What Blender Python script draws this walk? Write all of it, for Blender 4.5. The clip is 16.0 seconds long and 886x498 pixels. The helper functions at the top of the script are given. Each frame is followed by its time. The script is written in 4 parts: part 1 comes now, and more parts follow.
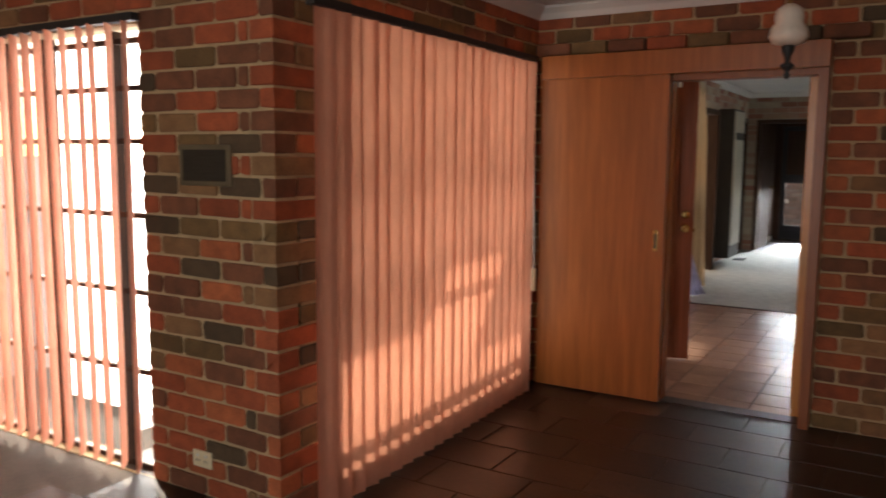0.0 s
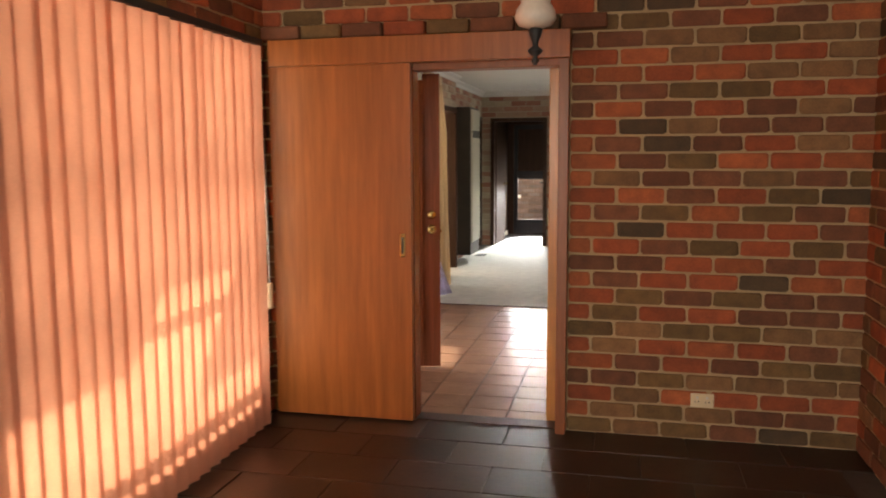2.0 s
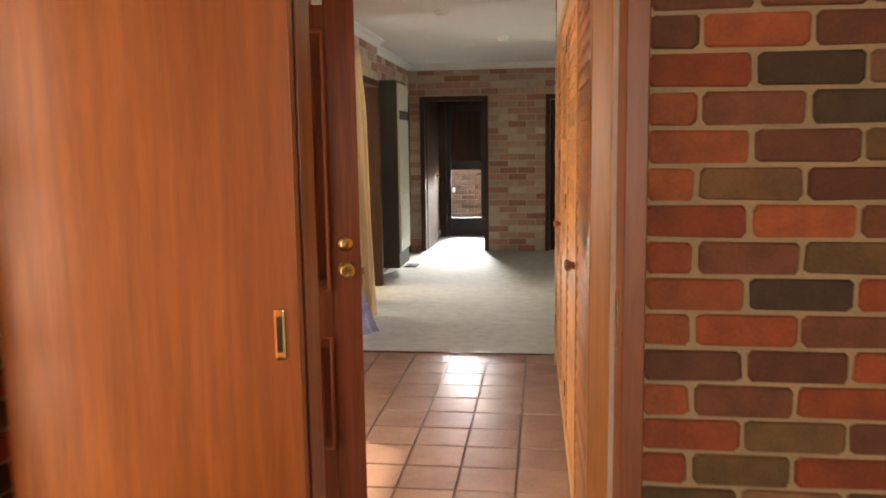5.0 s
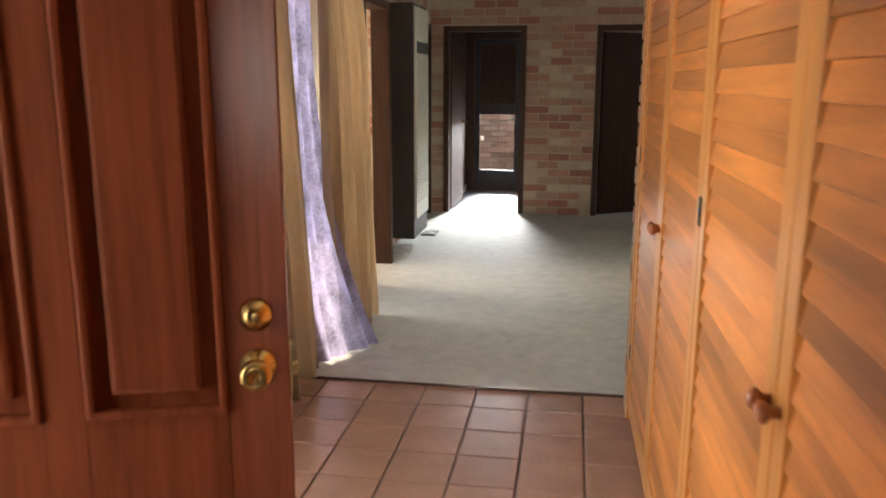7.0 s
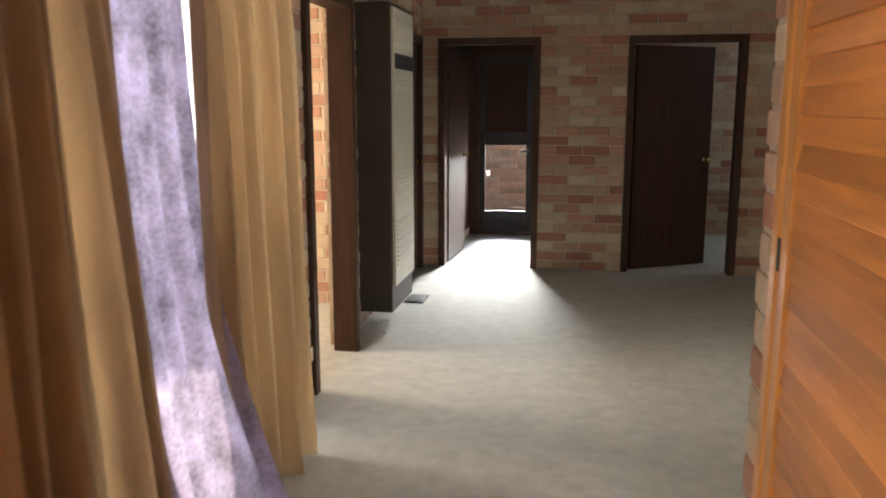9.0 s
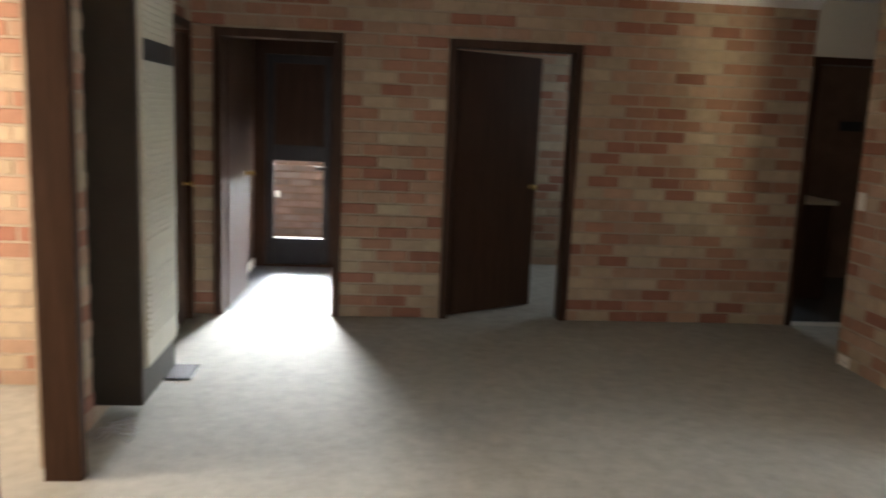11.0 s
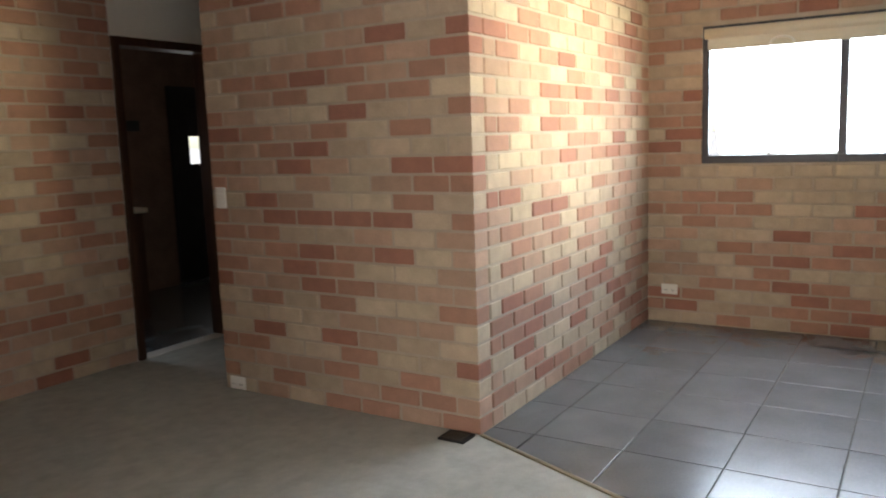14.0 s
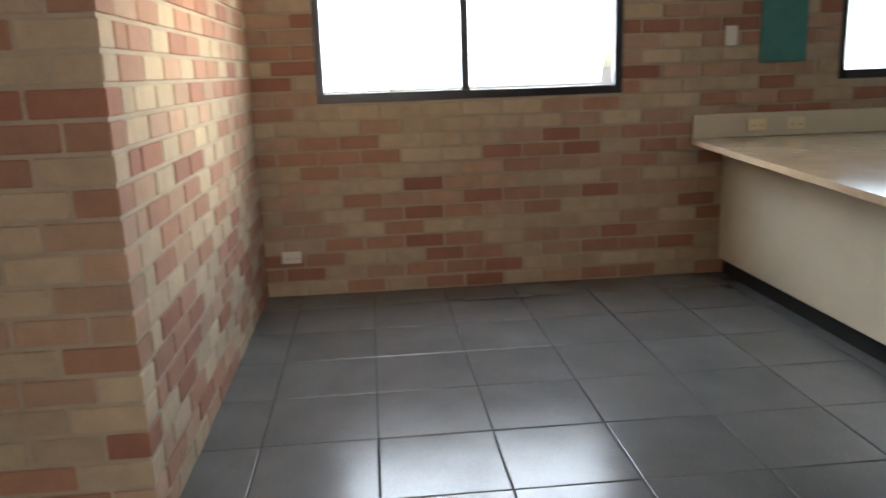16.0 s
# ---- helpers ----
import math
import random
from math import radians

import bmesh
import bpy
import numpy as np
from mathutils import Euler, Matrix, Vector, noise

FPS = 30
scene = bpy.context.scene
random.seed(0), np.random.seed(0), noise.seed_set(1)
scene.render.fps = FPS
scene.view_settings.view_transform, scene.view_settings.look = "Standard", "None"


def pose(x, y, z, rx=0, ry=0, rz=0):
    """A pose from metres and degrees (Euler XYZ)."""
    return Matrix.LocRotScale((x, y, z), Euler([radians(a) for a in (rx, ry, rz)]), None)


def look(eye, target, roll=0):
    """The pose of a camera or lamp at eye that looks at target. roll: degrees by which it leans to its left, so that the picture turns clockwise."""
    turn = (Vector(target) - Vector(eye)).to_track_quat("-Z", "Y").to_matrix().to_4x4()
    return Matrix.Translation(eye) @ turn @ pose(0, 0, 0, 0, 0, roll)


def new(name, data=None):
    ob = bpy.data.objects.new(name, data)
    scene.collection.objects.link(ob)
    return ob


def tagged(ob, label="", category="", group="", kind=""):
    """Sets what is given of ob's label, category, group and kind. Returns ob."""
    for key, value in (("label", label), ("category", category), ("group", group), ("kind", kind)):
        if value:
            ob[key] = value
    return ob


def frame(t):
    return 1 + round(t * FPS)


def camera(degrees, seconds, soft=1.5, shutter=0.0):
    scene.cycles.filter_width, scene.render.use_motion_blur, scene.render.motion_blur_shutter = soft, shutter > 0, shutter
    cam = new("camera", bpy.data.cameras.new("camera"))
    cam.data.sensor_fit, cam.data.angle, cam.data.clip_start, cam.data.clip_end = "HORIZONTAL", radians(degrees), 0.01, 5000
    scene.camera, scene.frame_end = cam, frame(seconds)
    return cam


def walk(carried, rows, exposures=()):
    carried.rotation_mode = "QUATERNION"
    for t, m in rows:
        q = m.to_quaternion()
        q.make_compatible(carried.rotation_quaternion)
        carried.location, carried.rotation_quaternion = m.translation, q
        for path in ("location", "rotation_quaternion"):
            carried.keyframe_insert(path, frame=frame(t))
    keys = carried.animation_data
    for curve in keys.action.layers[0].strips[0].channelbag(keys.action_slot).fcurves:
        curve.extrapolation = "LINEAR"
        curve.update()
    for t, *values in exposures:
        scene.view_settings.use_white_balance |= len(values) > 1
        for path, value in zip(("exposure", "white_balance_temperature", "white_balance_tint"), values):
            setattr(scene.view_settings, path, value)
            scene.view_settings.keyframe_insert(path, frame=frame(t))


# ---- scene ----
cam = camera(58.4, 16.0, soft=1.8, shutter=0.5)
PATH = [
    (0, (0.067, 0.024, 1.497), (-0.964, 1.722, 1.263), 0.4),
    (0.5, (0.052, 0.041, 1.485), (-0.782, 1.842, 1.241), -0.1),
    (1, (0.055, 0.146, 1.483), (-0.576, 2.023, 1.209), 0.2),
    (1.5, (-0.041, 0.313, 1.469), (-0.542, 2.232, 1.215), -0.6),
    (2, (-0.113, 0.567, 1.482), (-0.56, 2.503, 1.25), -0.3),
    (2.5, (-0.217, 0.891, 1.462), (-0.532, 2.852, 1.221), -0.5),
    (3, (-0.306, 1.247, 1.458), (-0.641, 3.205, 1.227), -1.9),
    (3.5, (-0.453, 1.624, 1.427), (-0.814, 3.58, 1.219), -0.9),
    (4, (-0.529, 2.061, 1.465), (-0.809, 4.023, 1.197), -1.7),
    (4.2, (-0.556, 2.208, 1.45), (-0.826, 4.173, 1.192), -1.3),
    (6.3, (-0.765, 3.961, 1.504), (-0.972, 5.923, 1.175), 0.1),
    (6.5, (-0.789, 4.129, 1.493), (-0.978, 6.085, 1.121), 0.7),
    (7, (-0.851, 4.535, 1.507), (-1.162, 6.466, 1.091), 0.1),
    (7.5, (-0.897, 4.959, 1.511), (-1.214, 6.895, 1.121), 0.3),
    (8, (-0.916, 5.396, 1.492), (-1.26, 7.332, 1.127), -0.1),
    (8.2, (-0.919, 5.577, 1.49), (-1.277, 7.51, 1.122), -0.1),
    (10.5, (-1.076, 7.44, 1.536), (-1.195, 9.41, 1.212), 1.8),
    (11, (-1.145, 7.68, 1.544), (-0.965, 9.644, 1.213), 2.4),
    (11.5, (-1.299, 7.913, 1.443), (-0.66, 9.774, 1.089), 1.6),
    (12, (-1.392, 8.119, 1.489), (-0.469, 9.859, 1.139), 1.2),
    (12.5, (-1.453, 8.359, 1.469), (-0.281, 9.956, 1.189), 1.1),
    (13, (-1.429, 8.597, 1.456), (-0.008, 9.982, 1.203), -0.1),
    (13.5, (-1.28, 8.887, 1.419), (0.324, 10.058, 1.185), -1.1),
    (14, (-1.11, 9.17, 1.398), (0.575, 10.212, 1.12), -2.0),
    (14.5, (-0.886, 9.485, 1.399), (0.898, 10.313, 1.037), -1.7),
    (15, (-0.641, 9.751, 1.405), (1.237, 10.312, 1.006), -1.3),
    (15.5, (-0.394, 9.955, 1.382), (1.545, 10.174, 0.947), -1.9),
    (16, (-0.159, 10.248, 1.329), (1.784, 10.082, 0.888), -2.0),
]
walk(cam, [(t, look(eye, target, roll)) for t, eye, target, roll in PATH], [(0, 0.5, 6400, 10), (0.5, 1.0, 6900, 10), (1.5, 1.3, 7200, 10), (3.5, 1.55, 7400, 10), (4.2, 1.55, 7500, 10), (6.5, 1.5, 6500, 10), (8, 1.5, 7000, 10), (10.5, 1.2, 6400, 10), (11.5, 1.55, 6600, 10), (12, 1.65, 6300, 10), (13, 1.65, 6000, 10), (14.5, 1.45, 6100, 10), (16, 1.0, 6300, 10)])

# ---- world, sun, daylight at the openings ----
SUN_AZ = Vector((-0.89, 0.45, 0.0)).normalized()
SUN_EL = radians(27)
world = bpy.data.worlds.new("sky")
scene.world = world
world.use_nodes = True
wn = world.node_tree
sky = wn.nodes.new("ShaderNodeTexSky")
sky.sky_type = "NISHITA"
sky.sun_disc = False
sky.sun_elevation = SUN_EL
sky.sun_rotation = math.atan2(SUN_AZ.x, SUN_AZ.y)
wn.nodes["Background"].inputs["Strength"].default_value = 0.15
wn.links.new(sky.outputs[0], wn.nodes["Background"].inputs["Color"])
sun = new("sun", bpy.data.lights.new("sun", "SUN"))
sun.data.energy, sun.data.angle, sun.data.color = 3.6, radians(0.6), (1.0, 0.86, 0.68)
to_sun = Vector((SUN_AZ.x * math.cos(SUN_EL), SUN_AZ.y * math.cos(SUN_EL), math.sin(SUN_EL)))
sun.matrix_world = look((0, 0, 20), Vector((0, 0, 20)) - to_sun)


def sky_lamp(name, place, target, w, h, power, colour=(0.86, 0.93, 1.0), spread=180):
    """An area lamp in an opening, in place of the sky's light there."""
    d = bpy.data.lights.new(name, "AREA")
    d.shape, d.size, d.size_y, d.energy, d.color = "RECTANGLE", w, h, power, colour
    d.spread = radians(spread)
    ob = new(name, d)
    ob.matrix_world = look(place, target)
    return ob


sky_lamp("daylight_kitchen_window", (4.86, 9.63, 1.62), (3, 9.63, 0.7), 1.8, 0.9, 24, spread=150)
sky_lamp("daylight_sink_window", (4.86, 6.6, 1.65), (3, 6.6, 1.5), 1.4, 0.9, 6)
sky_lamp("daylight_kitchen_door", (3.0, 5.75, 1.55), (3.1, 10.9, 1.95), 1.3, 1.0, 9, (1.0, 0.87, 0.55), 30)
sky_lamp("daylight_garden_door", (-3.65, 2.75, 1.05), (-3.65, 1, 0.9), 1.5, 2.0, 45, (1, 0.95, 0.88))
sky_lamp("daylight_blind_window", (-3.15, 3.75, 1.15), (0, 3.6, 1.0), 2.6, 2.1, 28, (1, 0.88, 0.76))
sky_lamp("daylight_entrance", (-2.75, 6.4, 1.1), (0, 6.3, 0.9), 1.3, 2.0, 15, (1, 0.95, 0.88))
# fill lamp behind an added sidelight, brightens the front door's face
sky_lamp("daylight_sidelight", (-2.6, 5.3, 1.1), (0, 5.4, 1.0), 0.5, 1.9, 2.5, (1, 0.93, 0.84))
sky_lamp("daylight_curtain_window", (-2.75, 8.85, 1.1), (0, 8.85, 0.7), 1.9, 2.0, 20, (0.95, 0.96, 0.97))
sky_lamp("daylight_side_room", (-4.75, 10.3, 1.4), (-3, 10.6, 1.2), 1.2, 1.4, 62, (1, 0.84, 0.68))
# not in the opening: added outside, above the sight line, as sky for the carpet
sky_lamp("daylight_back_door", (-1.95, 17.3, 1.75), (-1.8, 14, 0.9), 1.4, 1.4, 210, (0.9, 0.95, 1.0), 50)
sky_lamp("daylight_back_bedroom", (2.1, 14.9, 1.5), (0.2, 14.6, 0.8), 1.2, 1.2, 10, (0.8, 0.9, 1.0))
sky_lamp("daylight_laundry", (4.68, 15.9, 1.36), (4.2, 14, 1.2), 0.5, 0.4, 3, (1, 0.95, 0.85))
# fill lamp for the dining room at an added, unseen south opening
sky_lamp("daylight_dining_south", (-0.6, -2.35, 1.5), (-0.6, 2, 1.2), 2.2, 1.4, 40, (1, 0.95, 0.9))


# ---- materials ----
def material(name, colour, rough=0.6, metal=0.0, vary=0.25, scale=6.0, grain=60.0, bump=0.15, second=None, stretch=None, per_object=0.0, gloss=0.5, wave=None):
    """A node material with two scales of colour variation and a fine relief."""
    m = bpy.data.materials.new(name)
    m.use_nodes = True
    nt = m.node_tree
    b = nt.nodes["Principled BSDF"]
    b.inputs["Roughness"].default_value = rough
    b.inputs["Metallic"].default_value = metal
    b.inputs["Specular IOR Level"].default_value = gloss
    tc = nt.nodes.new("ShaderNodeTexCoord")
    mp = nt.nodes.new("ShaderNodeMapping")
    nt.links.new(tc.outputs["Object"], mp.inputs["Vector"])
    if stretch:
        mp.inputs["Scale"].default_value = stretch
    info = nt.nodes.new("ShaderNodeObjectInfo")
    add = nt.nodes.new("ShaderNodeVectorMath")
    add.operation = "ADD"
    scl = nt.nodes.new("ShaderNodeVectorMath")
    scl.operation = "SCALE"
    comb = nt.nodes.new("ShaderNodeCombineXYZ")
    for i in range(3):
        nt.links.new(info.outputs["Random"], comb.inputs[i])
    nt.links.new(comb.outputs[0], scl.inputs[0])
    scl.inputs["Scale"].default_value = 37.0
    nt.links.new(mp.outputs[0], add.inputs[0])
    nt.links.new(scl.outputs[0], add.inputs[1])
    n1 = nt.nodes.new("ShaderNodeTexNoise")
    n1.inputs["Scale"].default_value = scale
    n1.inputs["Detail"].default_value = 4
    n2 = nt.nodes.new("ShaderNodeTexNoise")
    n2.inputs["Scale"].default_value = grain
    n2.inputs["Detail"].default_value = 3
    for n in (n1, n2):
        nt.links.new(add.outputs[0], n.inputs["Vector"])
    mixf = nt.nodes.new("ShaderNodeMath")
    mixf.operation = "MULTIPLY_ADD"
    nt.links.new(n1.outputs["Fac"], mixf.inputs[0])
    mixf.inputs[1].default_value = 0.65
    m2 = nt.nodes.new("ShaderNodeMath")
    m2.operation = "MULTIPLY"
    nt.links.new(n2.outputs["Fac"], m2.inputs[0])
    m2.inputs[1].default_value = 0.35
    nt.links.new(m2.outputs[0], mixf.inputs[2])
    fac = mixf.outputs[0]
    if wave:
        w = nt.nodes.new("ShaderNodeTexNoise")
        w.inputs["Scale"].default_value = wave
        w.inputs["Detail"].default_value = 5
        w.inputs["Distortion"].default_value = 0.6
        nt.links.new(add.outputs[0], w.inputs["Vector"])
        mm = nt.nodes.new("ShaderNodeMix")
        mm.inputs[0].default_value = 0.5
        nt.links.new(fac, mm.inputs[2])
        nt.links.new(w.outputs["Fac"], mm.inputs[3])
        fac = mm.outputs[0]
    ramp = nt.nodes.new("ShaderNodeValToRGB")
    ramp.color_ramp.elements[0].position, ramp.color_ramp.elements[1].position = 0.32, 0.68
    c2 = second or tuple(min(1.0, c * (1 + vary)) for c in colour)
    ramp.color_ramp.elements[0].color = (*[c * (1 - vary) for c in colour], 1)
    ramp.color_ramp.elements[1].color = (*c2, 1)
    nt.links.new(fac, ramp.inputs[0])
    hue = nt.nodes.new("ShaderNodeHueSaturation")
    nt.links.new(ramp.outputs[0], hue.inputs["Color"])
    if per_object:
        mr = nt.nodes.new("ShaderNodeMapRange")
        nt.links.new(info.outputs["Random"], mr.inputs["Value"])
        mr.inputs["To Min"].default_value, mr.inputs["To Max"].default_value = 1 - per_object, 1 + per_object
        nt.links.new(mr.outputs[0], hue.inputs["Value"])
    nt.links.new(hue.outputs[0], b.inputs["Base Color"])
    rr = nt.nodes.new("ShaderNodeMapRange")
    nt.links.new(n1.outputs["Fac"], rr.inputs["Value"])
    rr.inputs["To Min"].default_value, rr.inputs["To Max"].default_value = rough * 0.85, min(1, rough * 1.15)
    nt.links.new(rr.outputs[0], b.inputs["Roughness"])
    if bump:
        bn = nt.nodes.new("ShaderNodeBump")
        bn.inputs["Strength"].default_value = bump
        bn.inputs["Distance"].default_value = 0.004
        nt.links.new(mixf.outputs[0], bn.inputs["Height"])
        nt.links.new(bn.outputs[0], b.inputs["Normal"])
    return m


def glass(name):
    m = bpy.data.materials.new(name)
    m.use_nodes = True
    b = m.node_tree.nodes["Principled BSDF"]
    b.inputs["Roughness"].default_value = 0.02
    b.inputs["Transmission Weight"].default_value = 1.0
    b.inputs["IOR"].default_value = 1.1
    return m


def cloth(name, colour, translucency=0.5, rough=0.9, **kw):
    """Thin fabric that lets part of the light through."""
    m = material(name, colour, rough, **kw)
    nt = m.node_tree
    b = nt.nodes["Principled BSDF"]
    out = nt.nodes["Material Output"]
    tr = nt.nodes.new("ShaderNodeBsdfTranslucent")
    src = b.inputs["Base Color"].links[0].from_socket
    nt.links.new(src, tr.inputs["Color"])
    mix = nt.nodes.new("ShaderNodeMixShader")
    mix.inputs[0].default_value = translucency
    nt.links.new(b.outputs[0], mix.inputs[1])
    nt.links.new(tr.outputs[0], mix.inputs[2])
    nt.links.new(mix.outputs[0], out.inputs["Surface"])
    return m


M = {}
M["mortar_dark"] = material("mortar_sand", (0.50, 0.36, 0.20), 0.95, vary=0.2, bump=0.5, grain=150)
M["mortar_cream"] = material("mortar_cream", (0.40, 0.33, 0.25), 0.95, vary=0.15, bump=0.4, grain=150)
CLINKER = [material("clinker_" + n, c, 0.8, vary=0.3, scale=14, grain=120, bump=0.5, per_object=0.2) for n, c in (
    ("red", (0.36, 0.085, 0.032)), ("orange", (0.42, 0.115, 0.042)), ("brown", (0.20, 0.075, 0.036)), ("olive", (0.18, 0.102, 0.038)), ("tan", (0.26, 0.135, 0.058)), ("char", (0.10, 0.062, 0.032)))]
CLINKER_W = [5, 3, 5, 4, 3, 1]
CREAM = [material("cream_brick_" + n, c, 0.85, vary=0.14, scale=12, grain=130, bump=0.35, per_object=0.1) for n, c in (
    ("buff", (0.43, 0.335, 0.235)), ("straw", (0.45, 0.36, 0.25)), ("pink", (0.40, 0.265, 0.185)), ("salmon", (0.36, 0.195, 0.13)), ("rust", (0.30, 0.135, 0.09)))]
CREAM_W = [4, 3, 5, 5, 3]
# grey-brown bricks with the garden wall's dimness put into their colours
DIMMED = [material("weathered_brick_" + n, c, 0.9, vary=0.25, scale=12, grain=110, bump=0.4, per_object=0.15) for n, c in (("grey", (0.17, 0.14, 0.125)), ("mauve", (0.19, 0.135, 0.115)), ("brown", (0.14, 0.105, 0.09)))]
M["plaster"] = material("ceiling_plaster", (0.74, 0.73, 0.70), 0.9, vary=0.05, scale=2, grain=80, bump=0.08)
M["paint"] = material("cream_wall_paint", (0.66, 0.62, 0.53), 0.8, vary=0.06, scale=2, bump=0.06)
M["veneer"] = material("orange_timber_veneer", (0.37, 0.118, 0.027), 0.34, vary=0.28, scale=3, grain=30, bump=0.05, stretch=(9, 9, 0.5), wave=4)
M["cedar"] = material("red_cedar_frame", (0.30, 0.10, 0.035), 0.4, vary=0.3, scale=3, grain=30, bump=0.08, stretch=(8, 8, 0.6), wave=5)
M["pine"] = material("honey_pine_frame", (0.52, 0.23, 0.06), 0.3, vary=0.2, scale=4, grain=25, bump=0.05, stretch=(8, 8, 0.6), wave=5)
M["slat_wood"] = material("honey_pine_slat", (0.46, 0.175, 0.045), 0.33, vary=0.32, scale=3, grain=25, bump=0.06, stretch=(10, 0.8, 10), wave=3, per_object=0.28)
M["mahogany"] = material("dark_red_stained_door", (0.27, 0.078, 0.036), 0.24, vary=0.35, scale=3, grain=40, bump=0.06, stretch=(10, 10, 0.5), wave=4)
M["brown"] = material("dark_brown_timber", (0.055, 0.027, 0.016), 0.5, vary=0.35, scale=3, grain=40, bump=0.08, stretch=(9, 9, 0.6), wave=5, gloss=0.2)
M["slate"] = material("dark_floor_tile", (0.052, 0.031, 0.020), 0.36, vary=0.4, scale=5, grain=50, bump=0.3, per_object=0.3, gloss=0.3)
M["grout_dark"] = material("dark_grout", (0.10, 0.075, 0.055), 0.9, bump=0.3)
M["terracotta"] = material("terracotta_tile", (0.35, 0.215, 0.155), 0.2, vary=0.18, scale=5, grain=70, bump=0.12, per_object=0.12)
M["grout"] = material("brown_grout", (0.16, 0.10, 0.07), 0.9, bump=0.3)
M["greytile"] = material("charcoal_porcelain_tile", (0.115, 0.122, 0.125), 0.22, vary=0.15, scale=4, grain=90, bump=0.06, per_object=0.08, gloss=0.65)
M["grout_grey"] = material("dark_grey_grout", (0.03, 0.03, 0.03), 0.9, bump=0.2)
M["carpet"] = material("pale_grey_green_carpet", (0.42, 0.41, 0.36), 1.0, vary=0.14, scale=13, grain=190, bump=1.0, gloss=0.1)
M["blind"] = cloth("peach_blind_fabric", (0.74, 0.34, 0.22), 0.4, vary=0.12, scale=5, grain=220, bump=0.15)
M["curtain"] = cloth("beige_striped_curtain", (0.56, 0.43, 0.27), 0.28, vary=0.16, scale=3, grain=60, bump=0.25, stretch=(4, 8, 0.5))
M["sheer"] = cloth("lilac_patterned_sheer", (0.44, 0.41, 0.55), 0.5, vary=0.55, scale=7, grain=60, bump=0.1)
M["brass"] = material("aged_brass", (0.62, 0.44, 0.17), 0.22, 1.0, vary=0.15, bump=0.03)
M["steel"] = material("brushed_steel", (0.55, 0.55, 0.55), 0.3, 1.0, vary=0.1, bump=0.03)
M["black"] = material("black_iron", (0.02, 0.02, 0.02), 0.5, vary=0.3, bump=0.05)
M["ivory"] = material("ivory_plastic", (0.82, 0.70, 0.46), 0.4, vary=0.05, bump=0)
M["white"] = material("white_plastic", (0.78, 0.76, 0.70), 0.4, vary=0.04, bump=0)
M["enamel"] = material("cream_enamel_grille", (0.56, 0.53, 0.42), 0.4, vary=0.08, bump=0.05)
M["heater"] = material("dark_brown_steel_case", (0.035, 0.028, 0.02), 0.5, vary=0.2, bump=0.05)
M["alu"] = material("dark_bronze_frame", (0.035, 0.035, 0.04), 0.35, 0.6, vary=0.15, bump=0.02)
M["pane"] = glass("window_glass")
M["frost"] = material("frosted_lamp_glass", (0.82, 0.74, 0.62), 0.35, vary=0.1, bump=0.2)
M["laminate"] = material("cream_laminate", (0.62, 0.56, 0.43), 0.35, vary=0.06, bump=0.03)
M["bench"] = material("beige_benchtop", (0.52, 0.40, 0.27), 0.12, vary=0.12, grain=120, bump=0.02)
M["teal"] = material("teal_glass_board", (0.04, 0.19, 0.18), 0.2, vary=0.2, bump=0.02)
M["pull"] = cloth("white_pull_cord", (0.8, 0.78, 0.72), 0.6, vary=0.05, bump=0)
M["kick"] = material("black_kickboard", (0.02, 0.02, 0.02), 0.7, bump=0.05, gloss=0.1)
M["paving"] = material("pale_paving", (0.50, 0.46, 0.40), 0.9, vary=0.15, scale=3, bump=0.3)
M["leaf"] = material("garden_leaf", (0.07, 0.13, 0.035), 0.6, vary=0.4, scale=8, bump=0.1)
M["lead"] = material("grey_metal_edge", (0.25, 0.22, 0.15), 0.4, 0.7, vary=0.15, bump=0.03)
M["lino"] = material("dark_vinyl_floor", (0.05, 0.05, 0.055), 0.3, vary=0.2, bump=0.1)


# ---- mesh helpers ----
def add_box(bm, a, b, bevel=0.0, m=None):
    x0, y0, z0 = (min(p, q) for p, q in zip(a, b))
    x1, y1, z1 = (max(p, q) for p, q in zip(a, b))
    vs = [bm.verts.new(c) for c in ((x0, y0, z0), (x1, y0, z0), (x1, y1, z0), (x0, y1, z0), (x0, y0, z1), (x1, y0, z1), (x1, y1, z1), (x0, y1, z1))]
    fs = [bm.faces.new([vs[i] for i in f]) for f in ((3, 2, 1, 0), (4, 5, 6, 7), (0, 1, 5, 4), (1, 2, 6, 5), (2, 3, 7, 6), (3, 0, 4, 7))]
    if bevel:
        es = list({e for f in fs for e in f.edges})
        r = bmesh.ops.bevel(bm, geom=es, offset=bevel, segments=2, affect="EDGES", profile=0.6)
        vs = list({v for f in r["faces"] for v in f.verts} | {v for v in vs if v.is_valid})
    if m is not None:
        bmesh.ops.transform(bm, matrix=m, verts=vs)
    return bm


def box(a, b, bevel=0.0):
    return add_box(bmesh.new(), a, b, bevel)


